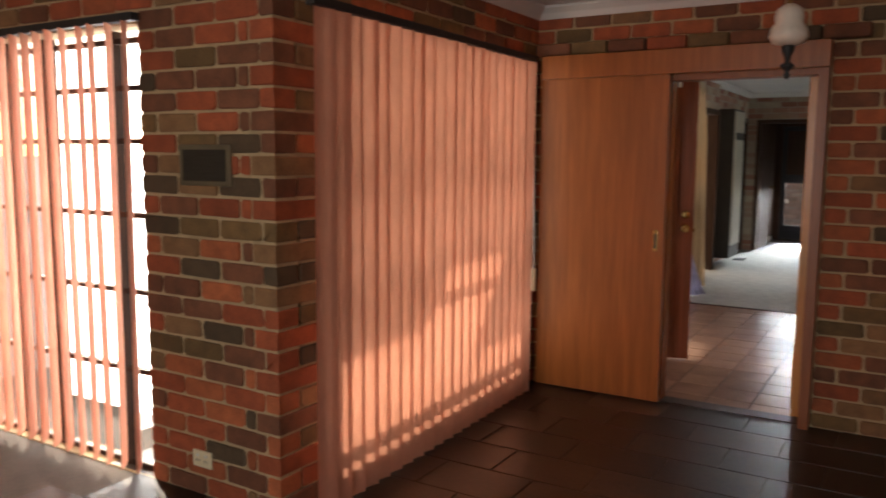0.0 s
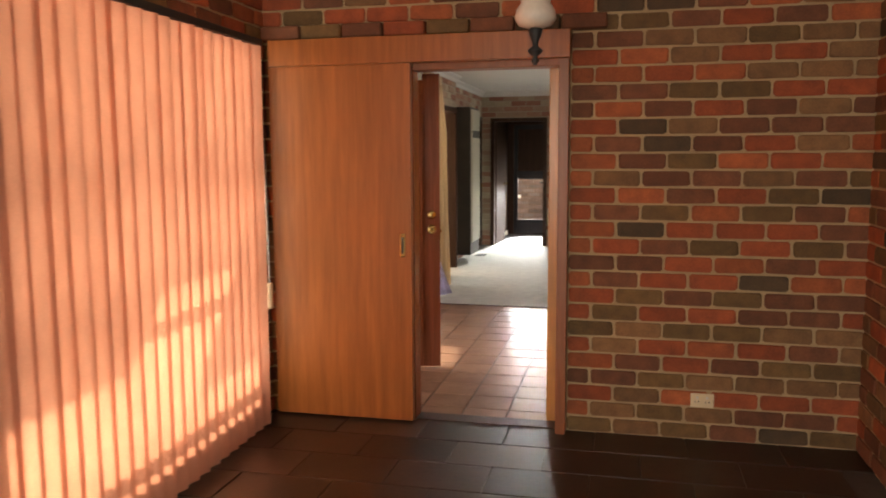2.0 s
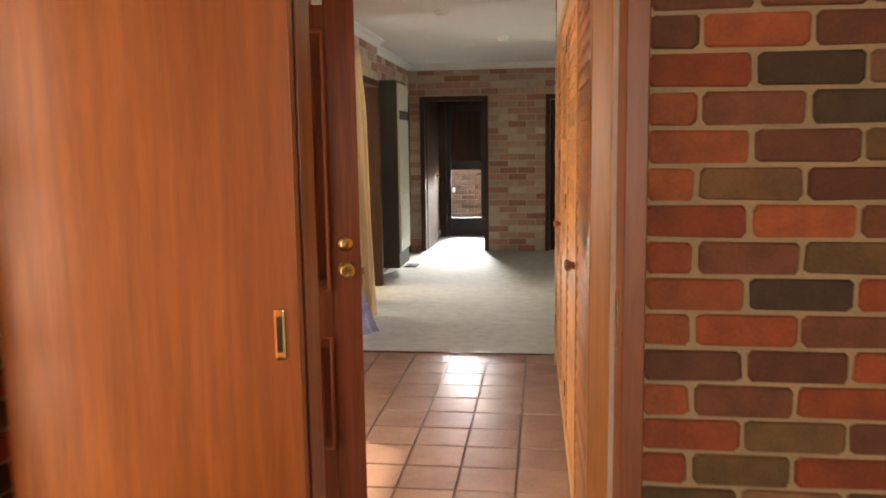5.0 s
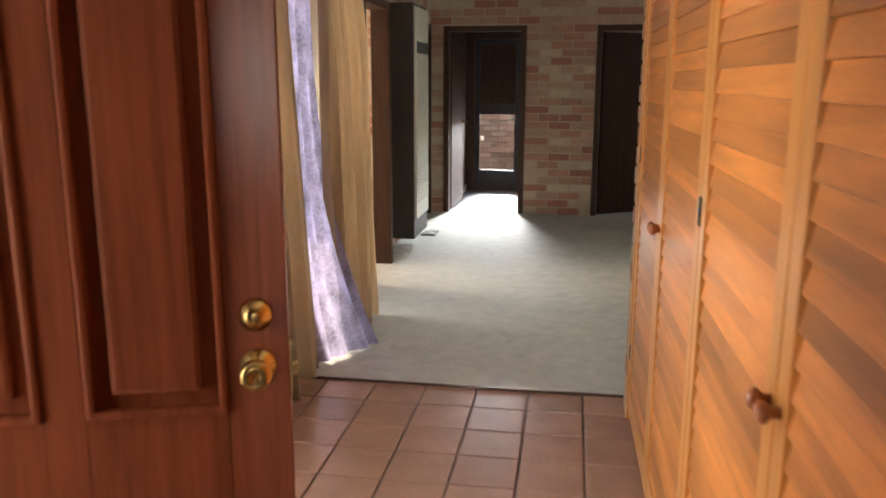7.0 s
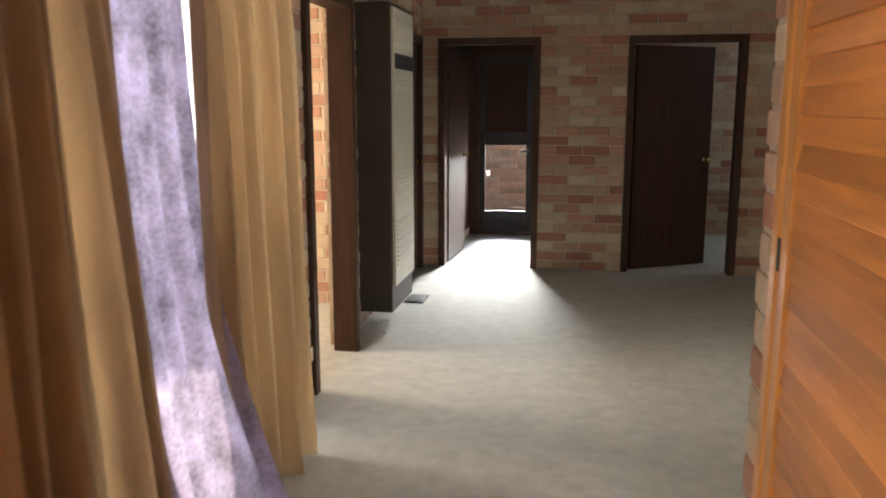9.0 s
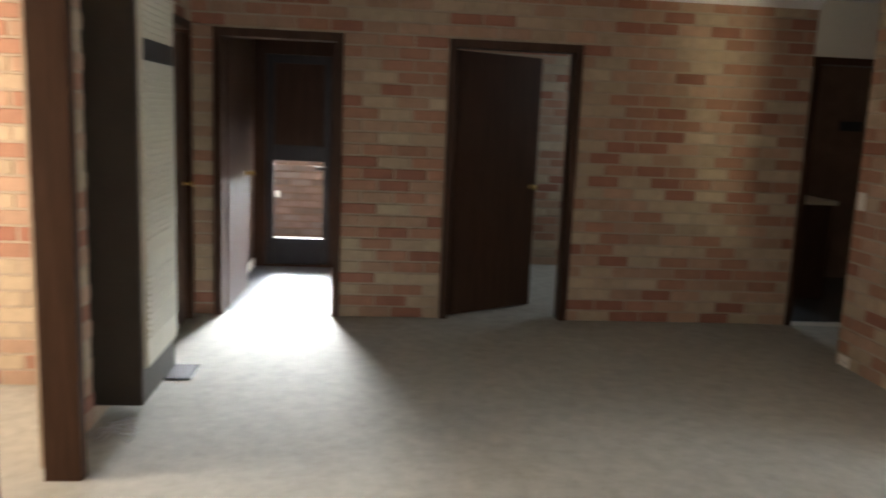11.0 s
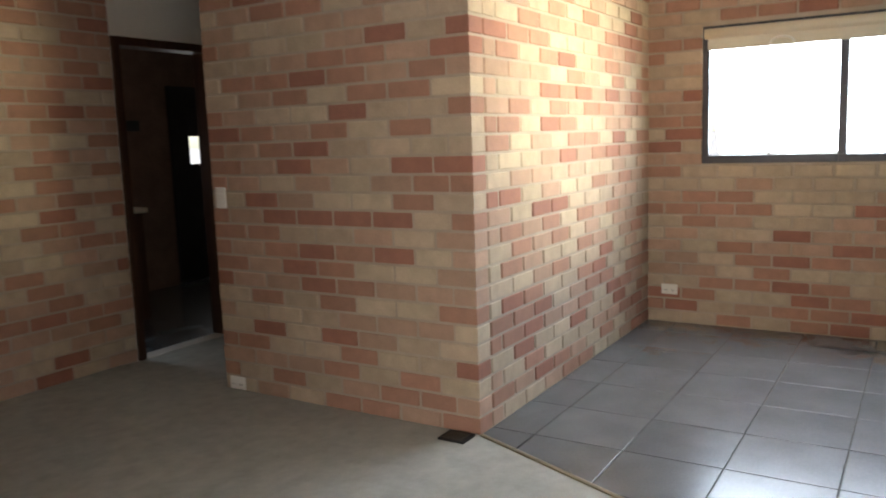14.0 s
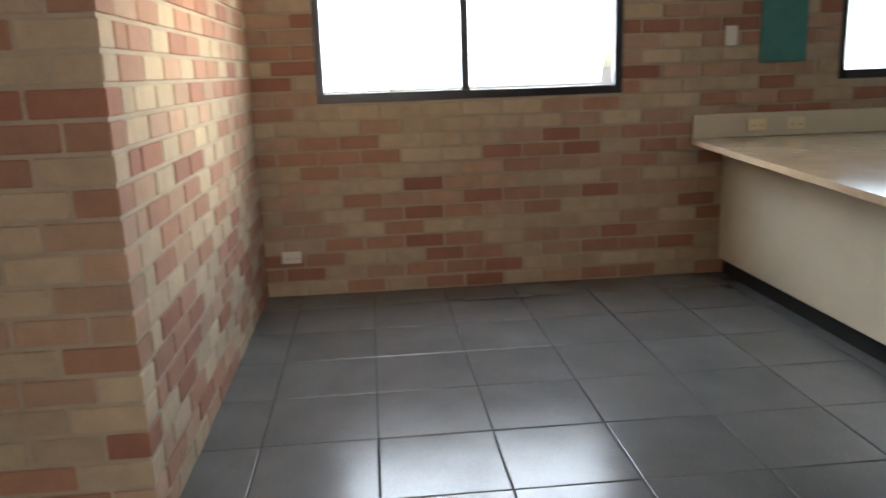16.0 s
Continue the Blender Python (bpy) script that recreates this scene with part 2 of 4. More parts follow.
def lathe(profile, steps=24, m=None):
    """Turned shape about z from (radius, height) pairs."""
    bm = bmesh.new()
    rings = []
    for r, z in profile:
        rings.append([bm.verts.new((r * math.cos(2 * math.pi * i / steps), r * math.sin(2 * math.pi * i / steps), z)) for i in range(steps)])
    for p, q in zip(rings, rings[1:]):
        for i in range(steps):
            bm.faces.new((p[i], p[(i + 1) % steps], q[(i + 1) % steps], q[i]))
    bm.faces.new(rings[0][::-1])
    bm.faces.new(rings[-1])
    if m is not None:
        bmesh.ops.transform(bm, matrix=m, verts=bm.verts)
    for f in bm.faces:
        f.smooth = True
    return bm


def tube(points, r):
    c = bpy.data.curves.new("wire", "CURVE")
    c.dimensions, c.bevel_depth, c.bevel_resolution = "3D", r, 2
    s = c.splines.new("POLY")
    s.points.add(len(points) - 1)
    for p, q in zip(s.points, points):
        p.co = (*q, 1)
    return c


def mesh_of(name, bm, mat):
    me = bpy.data.meshes.new(name)
    bmesh.ops.recalc_face_normals(bm, faces=bm.faces)
    bm.to_mesh(me)
    bm.free()
    me.materials.append(mat)
    return me


def part(name, bm, mat, parent, label=""):
    ob = new(name, mesh_of(name, bm, mat))
    ob.parent = parent
    return tagged(ob, label)


def thing(name, label, category, group="", kind="", at=None):
    ob = new(name)
    ob.empty_display_size = 0.1
    if at is not None:
        ob.matrix_basis = at
    return tagged(ob, label, category, group, kind)


def solid(name, bm, mat, label, category, group="", kind=""):
    return tagged(new(name, mesh_of(name, bm, mat)), label, category, group, kind)


# ---- walls ----
H_DINE, H_HALL = 2.43, 2.52


def wall_cells(length, z0, z1, holes):
    """Solid rectangles of a wall pierced by holes (u0, u1, z0, z1)."""
    us = sorted({0.0, length, *[min(max(h[i], 0), length) for h in holes for i in (0, 1)]})
    for a, b in zip(us, us[1:]):
        c = (a + b) / 2
        cuts = sorted((h[2], h[3]) for h in holes if h[0] < c < h[1])
        z = z0
        for p, q in cuts:
            if p > z:
                yield a, b, z, p
            z = max(z, q)
        if z < z1:
            yield a, b, z, z1


def wall(name, start, end, depth, z1, mat, holes=(), z0=-0.02, label="", category="wall"):
    """A wall whose face runs from start to end; its body lies to the left of that way, depth thick."""
    s, e = Vector((*start, 0)), Vector((*end, 0))
    u = (e - s).normalized()
    n = Vector((-u.y, u.x, 0))
    bm = bmesh.new()
    frame_m = Matrix(((u.x, n.x, 0, s.x), (u.y, n.y, 0, s.y), (0, 0, 1, 0), (0, 0, 0, 1)))
    for a, b, p, q in wall_cells((e - s).length, z0, z1, holes):
        add_box(bm, (a, 0, p), (b, depth, q))
    bmesh.ops.transform(bm, matrix=frame_m, verts=bm.verts)
    ob = solid(name, bm, mat, label, category, kind="structure")
    return ob, frame_m, (e - s).length


def timber_frame(name, m, u0, u1, z1, mat, width=0.055, front=0.02, depth=0.14, label="", z0=0.0):
    """A door or window lining with two jambs and a head, in a wall's own frame."""
    t = thing(name, label, "door frame", kind="structure", at=m)
    part("jamb", box((u0 - width, -front, z0), (u0 + 0.004, depth, z1 + width), 0.004), mat, t)
    part("jamb", box((u1 - 0.004, -front, z0), (u1 + width, depth, z1 + width), 0.004), mat, t)
    part("head", box((u0 + 0.004, -front, z1 - 0.004), (u1 - 0.004, depth, z1 + width), 0.004), mat, t)
    return t


BRICK_JOBS = []


def brick_wall(name, start, end, depth, z1, holes, kind, near, label, ends=(0, 0), brick_holes=None, phase=0.0):
    ob, m, length = wall(name, start, end, depth, z1, M[{"clinker": "mortar_dark", "cream": "mortar_cream", "weathered": "grout"}[kind]], holes, label=label)
    BRICK_JOBS.append((ob, m, length, z1, brick_holes or holes, kind, near, ends, phase))
    return ob, m


# dining room
XB, YA, XR, YP, XP = -2.12, 4.78, 1.05, 2.35, -2.14
brick_wall("wall_north", (XB, YA), (XR, YA), 0.12, H_DINE, [(0.85, 1.675, 0, 1.99)], "clinker", (0.2, 4.78, 1.0), "dark red clinker brick wall with sandy raked joints",
           brick_holes=[(0.10, 1.72, 0, 2.10)])
brick_wall("wall_west", (XB, YP + 0.0), (XB, YA), 0.14, H_DINE, [(0.27, 2.24, 0, 2.10)], "clinker", (XB, 2.5, 1), "dark clinker brick wall beside the blinds", ends=(1, 0))
brick_wall("wall_garden", (-5.0, YP), (XB, YP), 0.14, H_DINE, [(0.4, 2.10, 0, 2.06), (2.74, 2.88, -0.02, H_DINE)], "clinker", (-2.3, YP, 1), "dark clinker brick pier beside the glazed garden doors", ends=(0, 2), brick_holes=[(0.4, 2.10, 0, 2.06)])
brick_wall("wall_east", (XR, YA), (XR, -2.5), 0.14, H_DINE, [], "clinker", (XR, 4.5, 1), "dark red clinker brick side wall")
solid("wall_pier_corner", box((XB - 0.125, YP - 0.004, -0.02), (XB + 0.004, YP + 0.122, H_DINE)), M["mortar_dark"], "sandy mortar core of the clinker brick pier corner", "wall", kind="structure")
wall("wall_south", (XR, -2.5), (-5.0, -2.5), 0.14, H_DINE, M["mortar_dark"], [(0.55, 2.75, 0.8, 2.1)], label="plain unseen wall behind the dining room with an added opening")
wall("wall_far_west", (-5.0, -2.5), (-5.0, YP), 0.14, H_DINE, M["mortar_dark"], label="plain wall closing the dining room")

# hall and living room
XL, XH, YR, XK, YK, XE = -2.33, -2.46, 13.606, 2.01, 10.93, 4.61
brick_wall("wall_entrance", (XL, 4.90), (XL, 10.95), 0.09, H_HALL, [(0.14, 0.62, 0.05, 2.05), (0.78, 2.2, 0, 2.1), (3.12, 4.75, 0.03, 2.2), (5.24, 5.94, 0, 2.06)], "cream", (XL, 7.4, 1.0),
           "cream and salmon brick wall of the entrance hall", brick_holes=[(0.10, 2.26, 0, 2.16), (3.12, 4.75, 0.03, 2.2), (5.18, 6.0, 0, 2.12)])
brick_wall("wall_heater", (XH, 10.95), (XH, YR), 0.05, H_HALL, [(1.75, 2.5, 0, 2.06)], "cream", (XH, 13, 1.0), "cream brick wall behind the heater", brick_holes=[(1.69, 2.56, 0, 2.12)])
brick_wall("wall_back", (XH, YR), (2.165, YR), 0.12, H_HALL, [(0.21, 1.025, 0, 2.045), (1.90, 2.785, 0, 2.045)], "cream", (0.8, YR, 1.2), "cream and salmon brick back wall with two doorways",
           brick_holes=[(0.155, 1.08, 0, 2.1), (1.84, 2.84, 0, 2.1)])
brick_wall("wall_hall_east", (XK, 12.605), (XK, YK), 0.12, H_HALL, [], "cream", (XK, 11.3, 1.0), "cream and salmon brick wall ending in a corner at the kitchen", ends=(0, 1))
brick_wall("wall_kitchen_north", (XK, YK), (XE, YK), 0.12, H_HALL, [(0.0, 0.12, -0.02, H_HALL)], "cream", (2.6, YK, 1.2), "cream and salmon brick kitchen wall", ends=(2, 0), brick_holes=[(9, 9.1, 0, 1)])
brick_wall("wall_kitchen_east", (XE, YK), (XE, 5.9), 0.14, H_HALL, [(0.38, 2.213, 1.155, 2.09), (3.577, 4.9, 1.19, 2.09)], "cream", (XE, 9.8, 0.9), "cream brick kitchen window wall")
wall("wall_kitchen_south", (XE, 5.9), (1.2, 5.9), 0.14, H_HALL, M["paint"], [(0.7, 2.3, 0.95, 2.1)], label="plain painted wall of the kitchen")
wall("wall_kitchen_west", (1.2, 5.9), (1.2, 8.16), 0.12, H_HALL, M["paint"], label="plain painted wall of the kitchen")
wall("wall_living_south", (1.2, 8.16), (-0.44, 8.16), 0.12, H_HALL, M["mortar_cream"], label="cream wall behind the cupboards")
wall("wall_passage_south", (5.2, 12.605), (XK + 0.12, 12.605), 0.12, H_HALL, M["mortar_cream"], label="cream passage wall")
wall("wall_passage_east", (5.2, YR), (5.2, 12.605), 0.12, H_HALL, M["mortar_cream"], label="cream passage end wall")
wall("wall_passage_north", (2.165, YR), (5.2, YR), 0.12, H_HALL, M["paint"], [(0.045, 0.79, 0, 2.09)], label="painted wall panel above the passage doorway")
wall("wall_cupboard_south", (-0.47, 4.905), (0.3, 4.905), 0.1, H_HALL, M["paint"], label="plain back of the cupboard")
wall("wall_hall_south", (-0.43, 4.90), (XL, 4.90), 0.005, H_HALL, M["paint"], [(0.04, 0.84, 0, 1.965)], label="painted hall side of the brick wall")
# side room seen through the hall doorway
brick_wall("wall_side_room", (-4.6, 12.0), (XH - 0.12, 12.0), 0.12, H_HALL, [], "cream", (-2.8, 12.0, 1), "sunlit orange-cream brick wall of the side room")
wall("wall_side_room_west", (-4.6, 9.0), (-4.6, 12.0), 0.12, H_HALL, M["mortar_cream"], [(0.6, 2.0, 0.7, 2.1)], label="cream side room wall")
wall("wall_side_room_south", (XL - 0.09, 10.02), (-4.6, 10.02), 0.1, H_HALL, M["mortar_cream"], label="cream side room wall")
# rear corridor, bedroom and laundry behind the back wall
wall("wall_corridor_west", (-2.31, YR + 0.12), (-2.31, 15.55), 0.1, H_HALL, M["brown"], label="dark timber panelled corridor wall")
wall("wall_corridor_east", (-1.38, 15.55), (-1.38, YR + 0.12), 0.1, H_HALL, M["mortar_cream"], label="cream corridor wall")
wall("wall_corridor_north", (-2.41, 15.55), (-1.28, 15.55), 0.1, H_HALL, M["brown"], [(0.22, 0.84, 0.02, 2.06)], label="dark timber corridor end wall")
wall("wall_bedroom_west", (-1.0, YR + 0.12), (-1.0, 16.0), 0.1, H_HALL, M["paint"], label="pale bedroom wall")
brick_wall("wall_bedroom_north", (-1.0, 16.0), (1.95, 16.0), 0.1, H_HALL, [], "cream", (0.3, 16, 1), "dim cream brick bedroom wall")
wall("wall_bedroom_east", (1.95, 16.0), (1.95, YR + 0.12), 0.1, H_HALL, M["paint"], [(0.5, 1.7, 0.9, 2.1)], label="pale bedroom wall")
# laundry walls borrow dark timber and grout colours for the room's dimness
wall("wall_laundry_west", (2.11, YR + 0.12), (2.10, 15.7), 0.04, H_HALL, M["brown"], label="laundry wall coloured dark for the dim room")
wall("wall_laundry_north", (2.10, 15.7), (5.1, 15.7), 0.1, H_HALL, M["grout"], [(2.42, 2.75, 1.22, 1.5)], label="laundry wall with a small window, coloured dark for the dim room")
wall("wall_laundry_east", (5.1, 15.7), (5.1, YR + 0.12), 0.1, H_HALL, M["brown"], label="laundry wall coloured dark for the dim room")

# ceilings, floors, ground
def slab(name, a, b, z0, z1, mat, label, category):
    return solid(name, box((*a, z0), (*b, z1)), mat, label, category, kind="structure")


slab("ceiling_dining", (-5.14, -2.64), (XR + 0.14, YA + 0.06), H_DINE, H_DINE + 0.1, M["plaster"], "cream painted plaster ceiling of the dining room", "ceiling")
slab("ceiling_hall", (-4.8, YA + 0.064), (5.4, 16.1), H_HALL, H_HALL + 0.1, M["plaster"], "pale painted plaster ceiling of the hall and kitchen", "ceiling")
slab("floor_dining_bed", (-5.14, -2.64), (XR + 0.14, YA + 0.06), -0.12, -0.006, M["grout_dark"], "dark joints of the dining room floor", "floor")
slab("floor_hall_bed", (XL - 0.2, YA + 0.062), (0.3, 8.30), -0.12, -0.006, M["grout"], "brown joints of the entrance hall floor", "floor")
slab("floor_kitchen_bed", (0.3, 5.8), (XE + 0.14, YK + 0.06), -0.12, -0.008, M["grout_grey"], "dark joints of the kitchen floor", "floor")
slab("floor_corridor", (-2.42, YR + 0.10), (-1.28, 15.62), -0.12, 0.0, M["lino"], "dark glossy vinyl corridor floor", "floor")
slab("floor_bedroom", (-1.1, YR + 0.062), (2.0, 16.1), -0.12, -0.002, M["carpet"], "pale carpet of the back bedroom", "floor")
slab("floor_laundry", (2.06, YR + 0.062), (5.2, 15.8), -0.12, -0.003, M["greytile"], "dark tiled laundry floor", "floor")
slab("floor_side_room", (-4.7, 9.0), (XL - 0.205, 12.1), -0.12, -0.001, M["carpet"], "pale carpet of the side room", "floor")
slab("floor_passage", (XK + 0.0, YK + 0.064), (5.3, YR + 0.06), -0.12, -0.004, M["carpet"], "carpet running into the passage", "floor")
bm = bmesh.new()
outline = [(0.87, 8.255), (XK, YK), (XK + 0.05, YK + 0.05), (XK + 0.05, YR + 0.1), (XH - 0.1, YR + 0.1), (XH - 0.1, 8.255)]
low, top = ([bm.verts.new((x, y, z)) for x, y in outline] for z in (-0.1, 0.006))
bm.faces.new(top)
bm.faces.new(low[::-1])
for i in range(6):
    bm.faces.new((low[i], low[(i + 1) % 6], top[(i + 1) % 6], top[i]))
solid("carpet", bm, M["carpet"], "pale grey-green short pile carpet, lightly stained", "carpet", kind="structure")
bm = bmesh.new()
add_box(bm, (0, -0.012, 0.0), (2.95, 0.012, 0.012), 0.004)
strip = solid("floor_trim", bm, M["lead"], "thin metal strip between carpet and kitchen tiles", "trim", kind="structure")
strip.matrix_basis = pose(XK - 0.003, YK - 0.01, 0.0, 0, 0, math.degrees(math.atan2(8.255 - YK, 0.87 - XK)))
bm = bmesh.new()
add_box(bm, (XL, 8.243, 0.0), (-0.55, 8.262, 0.010), 0.003)
solid("floor_trim", bm, M["brown"], "thin strip between terracotta tiles and carpet", "trim", kind="structure")
slab("ground", (-400, -400), (400, 400), -0.6, -0.16, M["paving"], "pale paved ground outside the house", "ground")
slab("paving_west", (-7.0, 2.5), (-2.47, 9.0), -0.159, -0.04, M["paving"], "pale paving outside the entrance", "pavement")
slab("paving_north", (-4, 15.66), (0, 17.6), -0.159, -0.04, M["paving"], "pale paving outside the back door", "pavement")
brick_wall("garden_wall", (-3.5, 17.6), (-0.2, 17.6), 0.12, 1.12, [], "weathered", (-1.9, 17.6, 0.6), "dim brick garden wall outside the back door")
# unseen roof added only to shade the garden wall from the sky
slab("back_verandah_roof", (-4, 15.66), (0, 17.58), 2.75, 2.82, M["brown"], "added unseen roof that shades the garden wall outside the back door", "roof")
# out of view, added to block the sun at the entrance and curtain window
slab("porch_roof", (-5.8, 5.7), (-2.43, 9.6), 2.56, 2.64, M["plaster"], "added unseen roof that keeps the sun off the hall floor", "roof")
# added overhang, never in view: leaves only the lower blinds in sun
slab("verandah_roof", (-4.2, 2.5), (-2.26, 5.3), 2.43, 2.5, M["plaster"], "added unseen roof that shades the upper part of the dining blinds", "roof")


def cornice(name, pts, z, size=0.075):
    """A cove cornice along a line of points, on the left of the way."""
    bm = bmesh.new()
    prof = [(0.0, -size), (0.012, -size), (size * 0.45, -size * 0.55), (size, -0.012), (size, 0.0), (0.0, 0.0)]
    for (ax, ay), (bx, by) in zip(pts, pts[1:]):
        u = Vector((bx - ax, by - ay, 0)).normalized()
        n = Vector((u.y, -u.x, 0))
        a = [bm.verts.new(Vector((ax, ay, z)) + n * p + Vector((0, 0, q))) for p, q in prof]
        b = [bm.verts.new(Vector((bx, by, z)) + n * p + Vector((0, 0, q))) for p, q in prof]
        for i in range(len(prof) - 1):
            bm.faces.new((a[i], a[i + 1], b[i + 1], b[i]))
    solid(name, bm, M["plaster"], "white plaster cove cornice", "cornice", kind="structure")


cornice("trim_dining", [(XB + 0.008, YP), (XB + 0.008, YA - 0.008), (XR - 0.008, YA - 0.008), (XR - 0.008, -2.5)], H_DINE)
cornice("trim_garden", [(-5.0, YP - 0.008), (XB, YP - 0.008)], H_DINE)
cornice("trim_hall_west", [(XL + 0.008, 4.91), (XL + 0.008, 10.95), (XH + 0.008, 10.95), (XH + 0.008, YR - 0.008), (2.17, YR - 0.008)], H_HALL)
cornice("trim_hall_east", [(XK - 0.008, 12.605), (XK - 0.008, YK - 0.008), (XE - 0.008, YK - 0.008), (XE - 0.008, 5.9)], H_HALL)


# ---- dining room: sliding door ----
sd = thing("sliding_door", "orange timber veneer sliding door hanging half open on its rail", "door", kind="structure")
leaf = part("door_leaf", box((-2.06, 4.715, 0.012), (-1.247, 4.752, 1.99), 0.003), M["veneer"], sd)
for a, b in (((-2.04, 4.668, 1.975), (-0.40, 4.708, 2.115)),):
    part("rail_fascia", box(a, b, 0.004), M["veneer"], sd)
part("rail_top", box((-2.04, 4.712, 2.0), (-0.40, 4.776, 2.112), 0.003), M["cedar"], sd)
pull = part("pull_plate", box((-1.312, 4.709, 0.935), (-1.282, 4.716, 1.065), 0.006), M["brass"], leaf, "brass recessed door pull")
part("pull_recess", box((-1.304, 4.7065, 0.955), (-1.290, 4.710, 1.045), 0.002), M["black"], pull)
lin = thing("door_lining", "red cedar jamb and lining of the sliding doorway", "door frame", kind="structure")
part("jamb", box((-0.458, 4.70, 0.0), (-0.405, 4.905, 1.975), 0.004), M["cedar"], lin)
part("jamb", box((-1.29, 4.785, 0.0), (-1.25, 4.905, 1.965), 0.003), M["mahogany"], lin)
part("head", box((-1.25, 4.785, 1.945), (-0.458, 4.905, 1.985), 0.003), M["cedar"], lin)
part("strike_plate", box((-0.462, 4.80, 0.95), (-0.457, 4.83, 1.10), 0.001), M["brass"], lin)
part("threshold", box((-1.25, 4.78, -0.01), (-0.458, 4.905, 0.004), 0.002), M["brown"], lin)
# projecting rough bricks above the rail
sill = thing("brick_ledge", "projecting row of dark clinker bricks above the rail", "brick ledge", kind="structure")
for i in range(8):
    x = -2.1 + i * 0.236
    part("brick", box((x, 4.71, 2.122), (x + 0.226, 4.80, 2.196), 0.012), CLINKER[(2, 3, 2, 0, 3, 2, 5, 2)[i]], sill)


# ---- blinds ----
def blind_slat(width, height, bend=0.007):
    bm = bmesh.new()
    n = 6
    rows = []
    for k in (0, 1):
        rows.append([bm.verts.new((width * (i / n - 0.5), bend * math.cos(math.pi * (i / n - 0.5)), k * height)) for i in range(n + 1)])
    for i in range(n):
        f = bm.faces.new((rows[0][i], rows[0][i + 1], rows[1][i + 1], rows[1][i]))
        f.smooth = True
    return bm


def vertical_blind(label, origin, ang, length, count, z0, z1, turn, hidden=()):
    t = thing("vertical_blind", label, "blind", at=Matrix.Translation(origin) @ pose(0, 0, 0, 0, 0, ang))
    part("head_rail", box((-0.03, -0.02, z1), (length + 0.03, 0.025, z1 + 0.035), 0.003), M["black"], t)
    me = mesh_of("slat", blind_slat(0.112 if turn > -20 else 0.127, z1 - z0), M["blind"])
    wt = mesh_of("weight", box((-0.055, -0.004, 0.0), (0.055, 0.004, 0.02), 0.002), M["blind"])
    rnd = random.Random(5)
    for i in range(count):
        if i in hidden:
            continue
        sl = new("slat", me)
        sl.parent = t
        sl.matrix_basis = pose((i + 0.5) * length / count, 0, z0, rnd.uniform(-0.25, 0.25), rnd.uniform(-0.2, 0.2), turn + rnd.uniform(-1.2, 1.2))
    return t


vb = vertical_blind("closed peach fabric vertical blinds glowing with sunlight", (-1.972, 2.43, 0), 91.3, 2.07, 21, 0.015, 2.065, -11)
cord = new("cord", tube([(2.09, 0.0, 2.06), (2.095, -0.02, 1.2), (2.09, -0.025, 0.8)], 0.0025))
cord.data.materials.append(M["black"])
cord.parent = vb
cord2 = new("cord", tube([(2.105, 0.01, 2.06), (2.10, -0.01, 1.2), (2.09, -0.022, 0.8)], 0.0025))
cord2.data.materials.append(M["white"])
cord2.parent = vb
part("cord_weight", box((2.078, -0.036, 0.66), (2.102, -0.012, 0.80), 0.005), M["ivory"], vb, "ivory cord weight")
vb2 = vertical_blind("open peach vertical blinds hanging before the garden doors", (-4.55, 2.30, 0), 0, 1.66, 16, 0.05, 2.06, -49)

# window behind the closed blinds
wf = thing("window_blind", "tall brown timber window with transom bars", "window", kind="structure")
for y in (2.625, 4.525):
    part("stile", box((-2.23, y, 0.0), (-2.17, y + 0.06, 2.1), 0.004), M["brown"], wf)
for z, h in ((0.0, 0.24), (0.30, 0.05), (0.86, 0.05), (1.40, 0.05), (2.04, 0.05)):
    part("rail", box((-2.22, 2.685, z), (-2.18, 4.525, z + h), 0.003), M["brown"], wf)
p = part("pane", box((-2.202, 2.685, 0.05), (-2.198, 4.525, 2.04)), M["pane"], wf)
p.visible_shadow = False
# glazed garden doors
gd = thing("garden_door", "brown timber glazed garden doors with small panes", "door", kind="structure")
for x in (-4.60, -4.02, -3.70, -3.20, -2.96):
    part("stile", box((x, 2.40, 0.0), (x + 0.055, 2.45, 2.05), 0.004), M["brown"], gd)
for z in (0.0, 0.46, 0.84, 1.20, 1.54, 1.78, 1.99):
    for a, b in ((-4.545, -4.02), (-3.965, -3.70), (-3.645, -3.20), (-3.145, -2.96)):
        part("glazing_bar", box((a, 2.405, z), (b, 2.44, z + 0.025), 0.003), M["brown"], gd)
for a, b in ((-4.545, -4.02), (-3.645, -3.20), (-3.145, -2.96)):
    p = part("pane", box((a, 2.42, 0.03), (b, 2.424, 2.0)), M["pane"], gd)
    p.visible_shadow = False

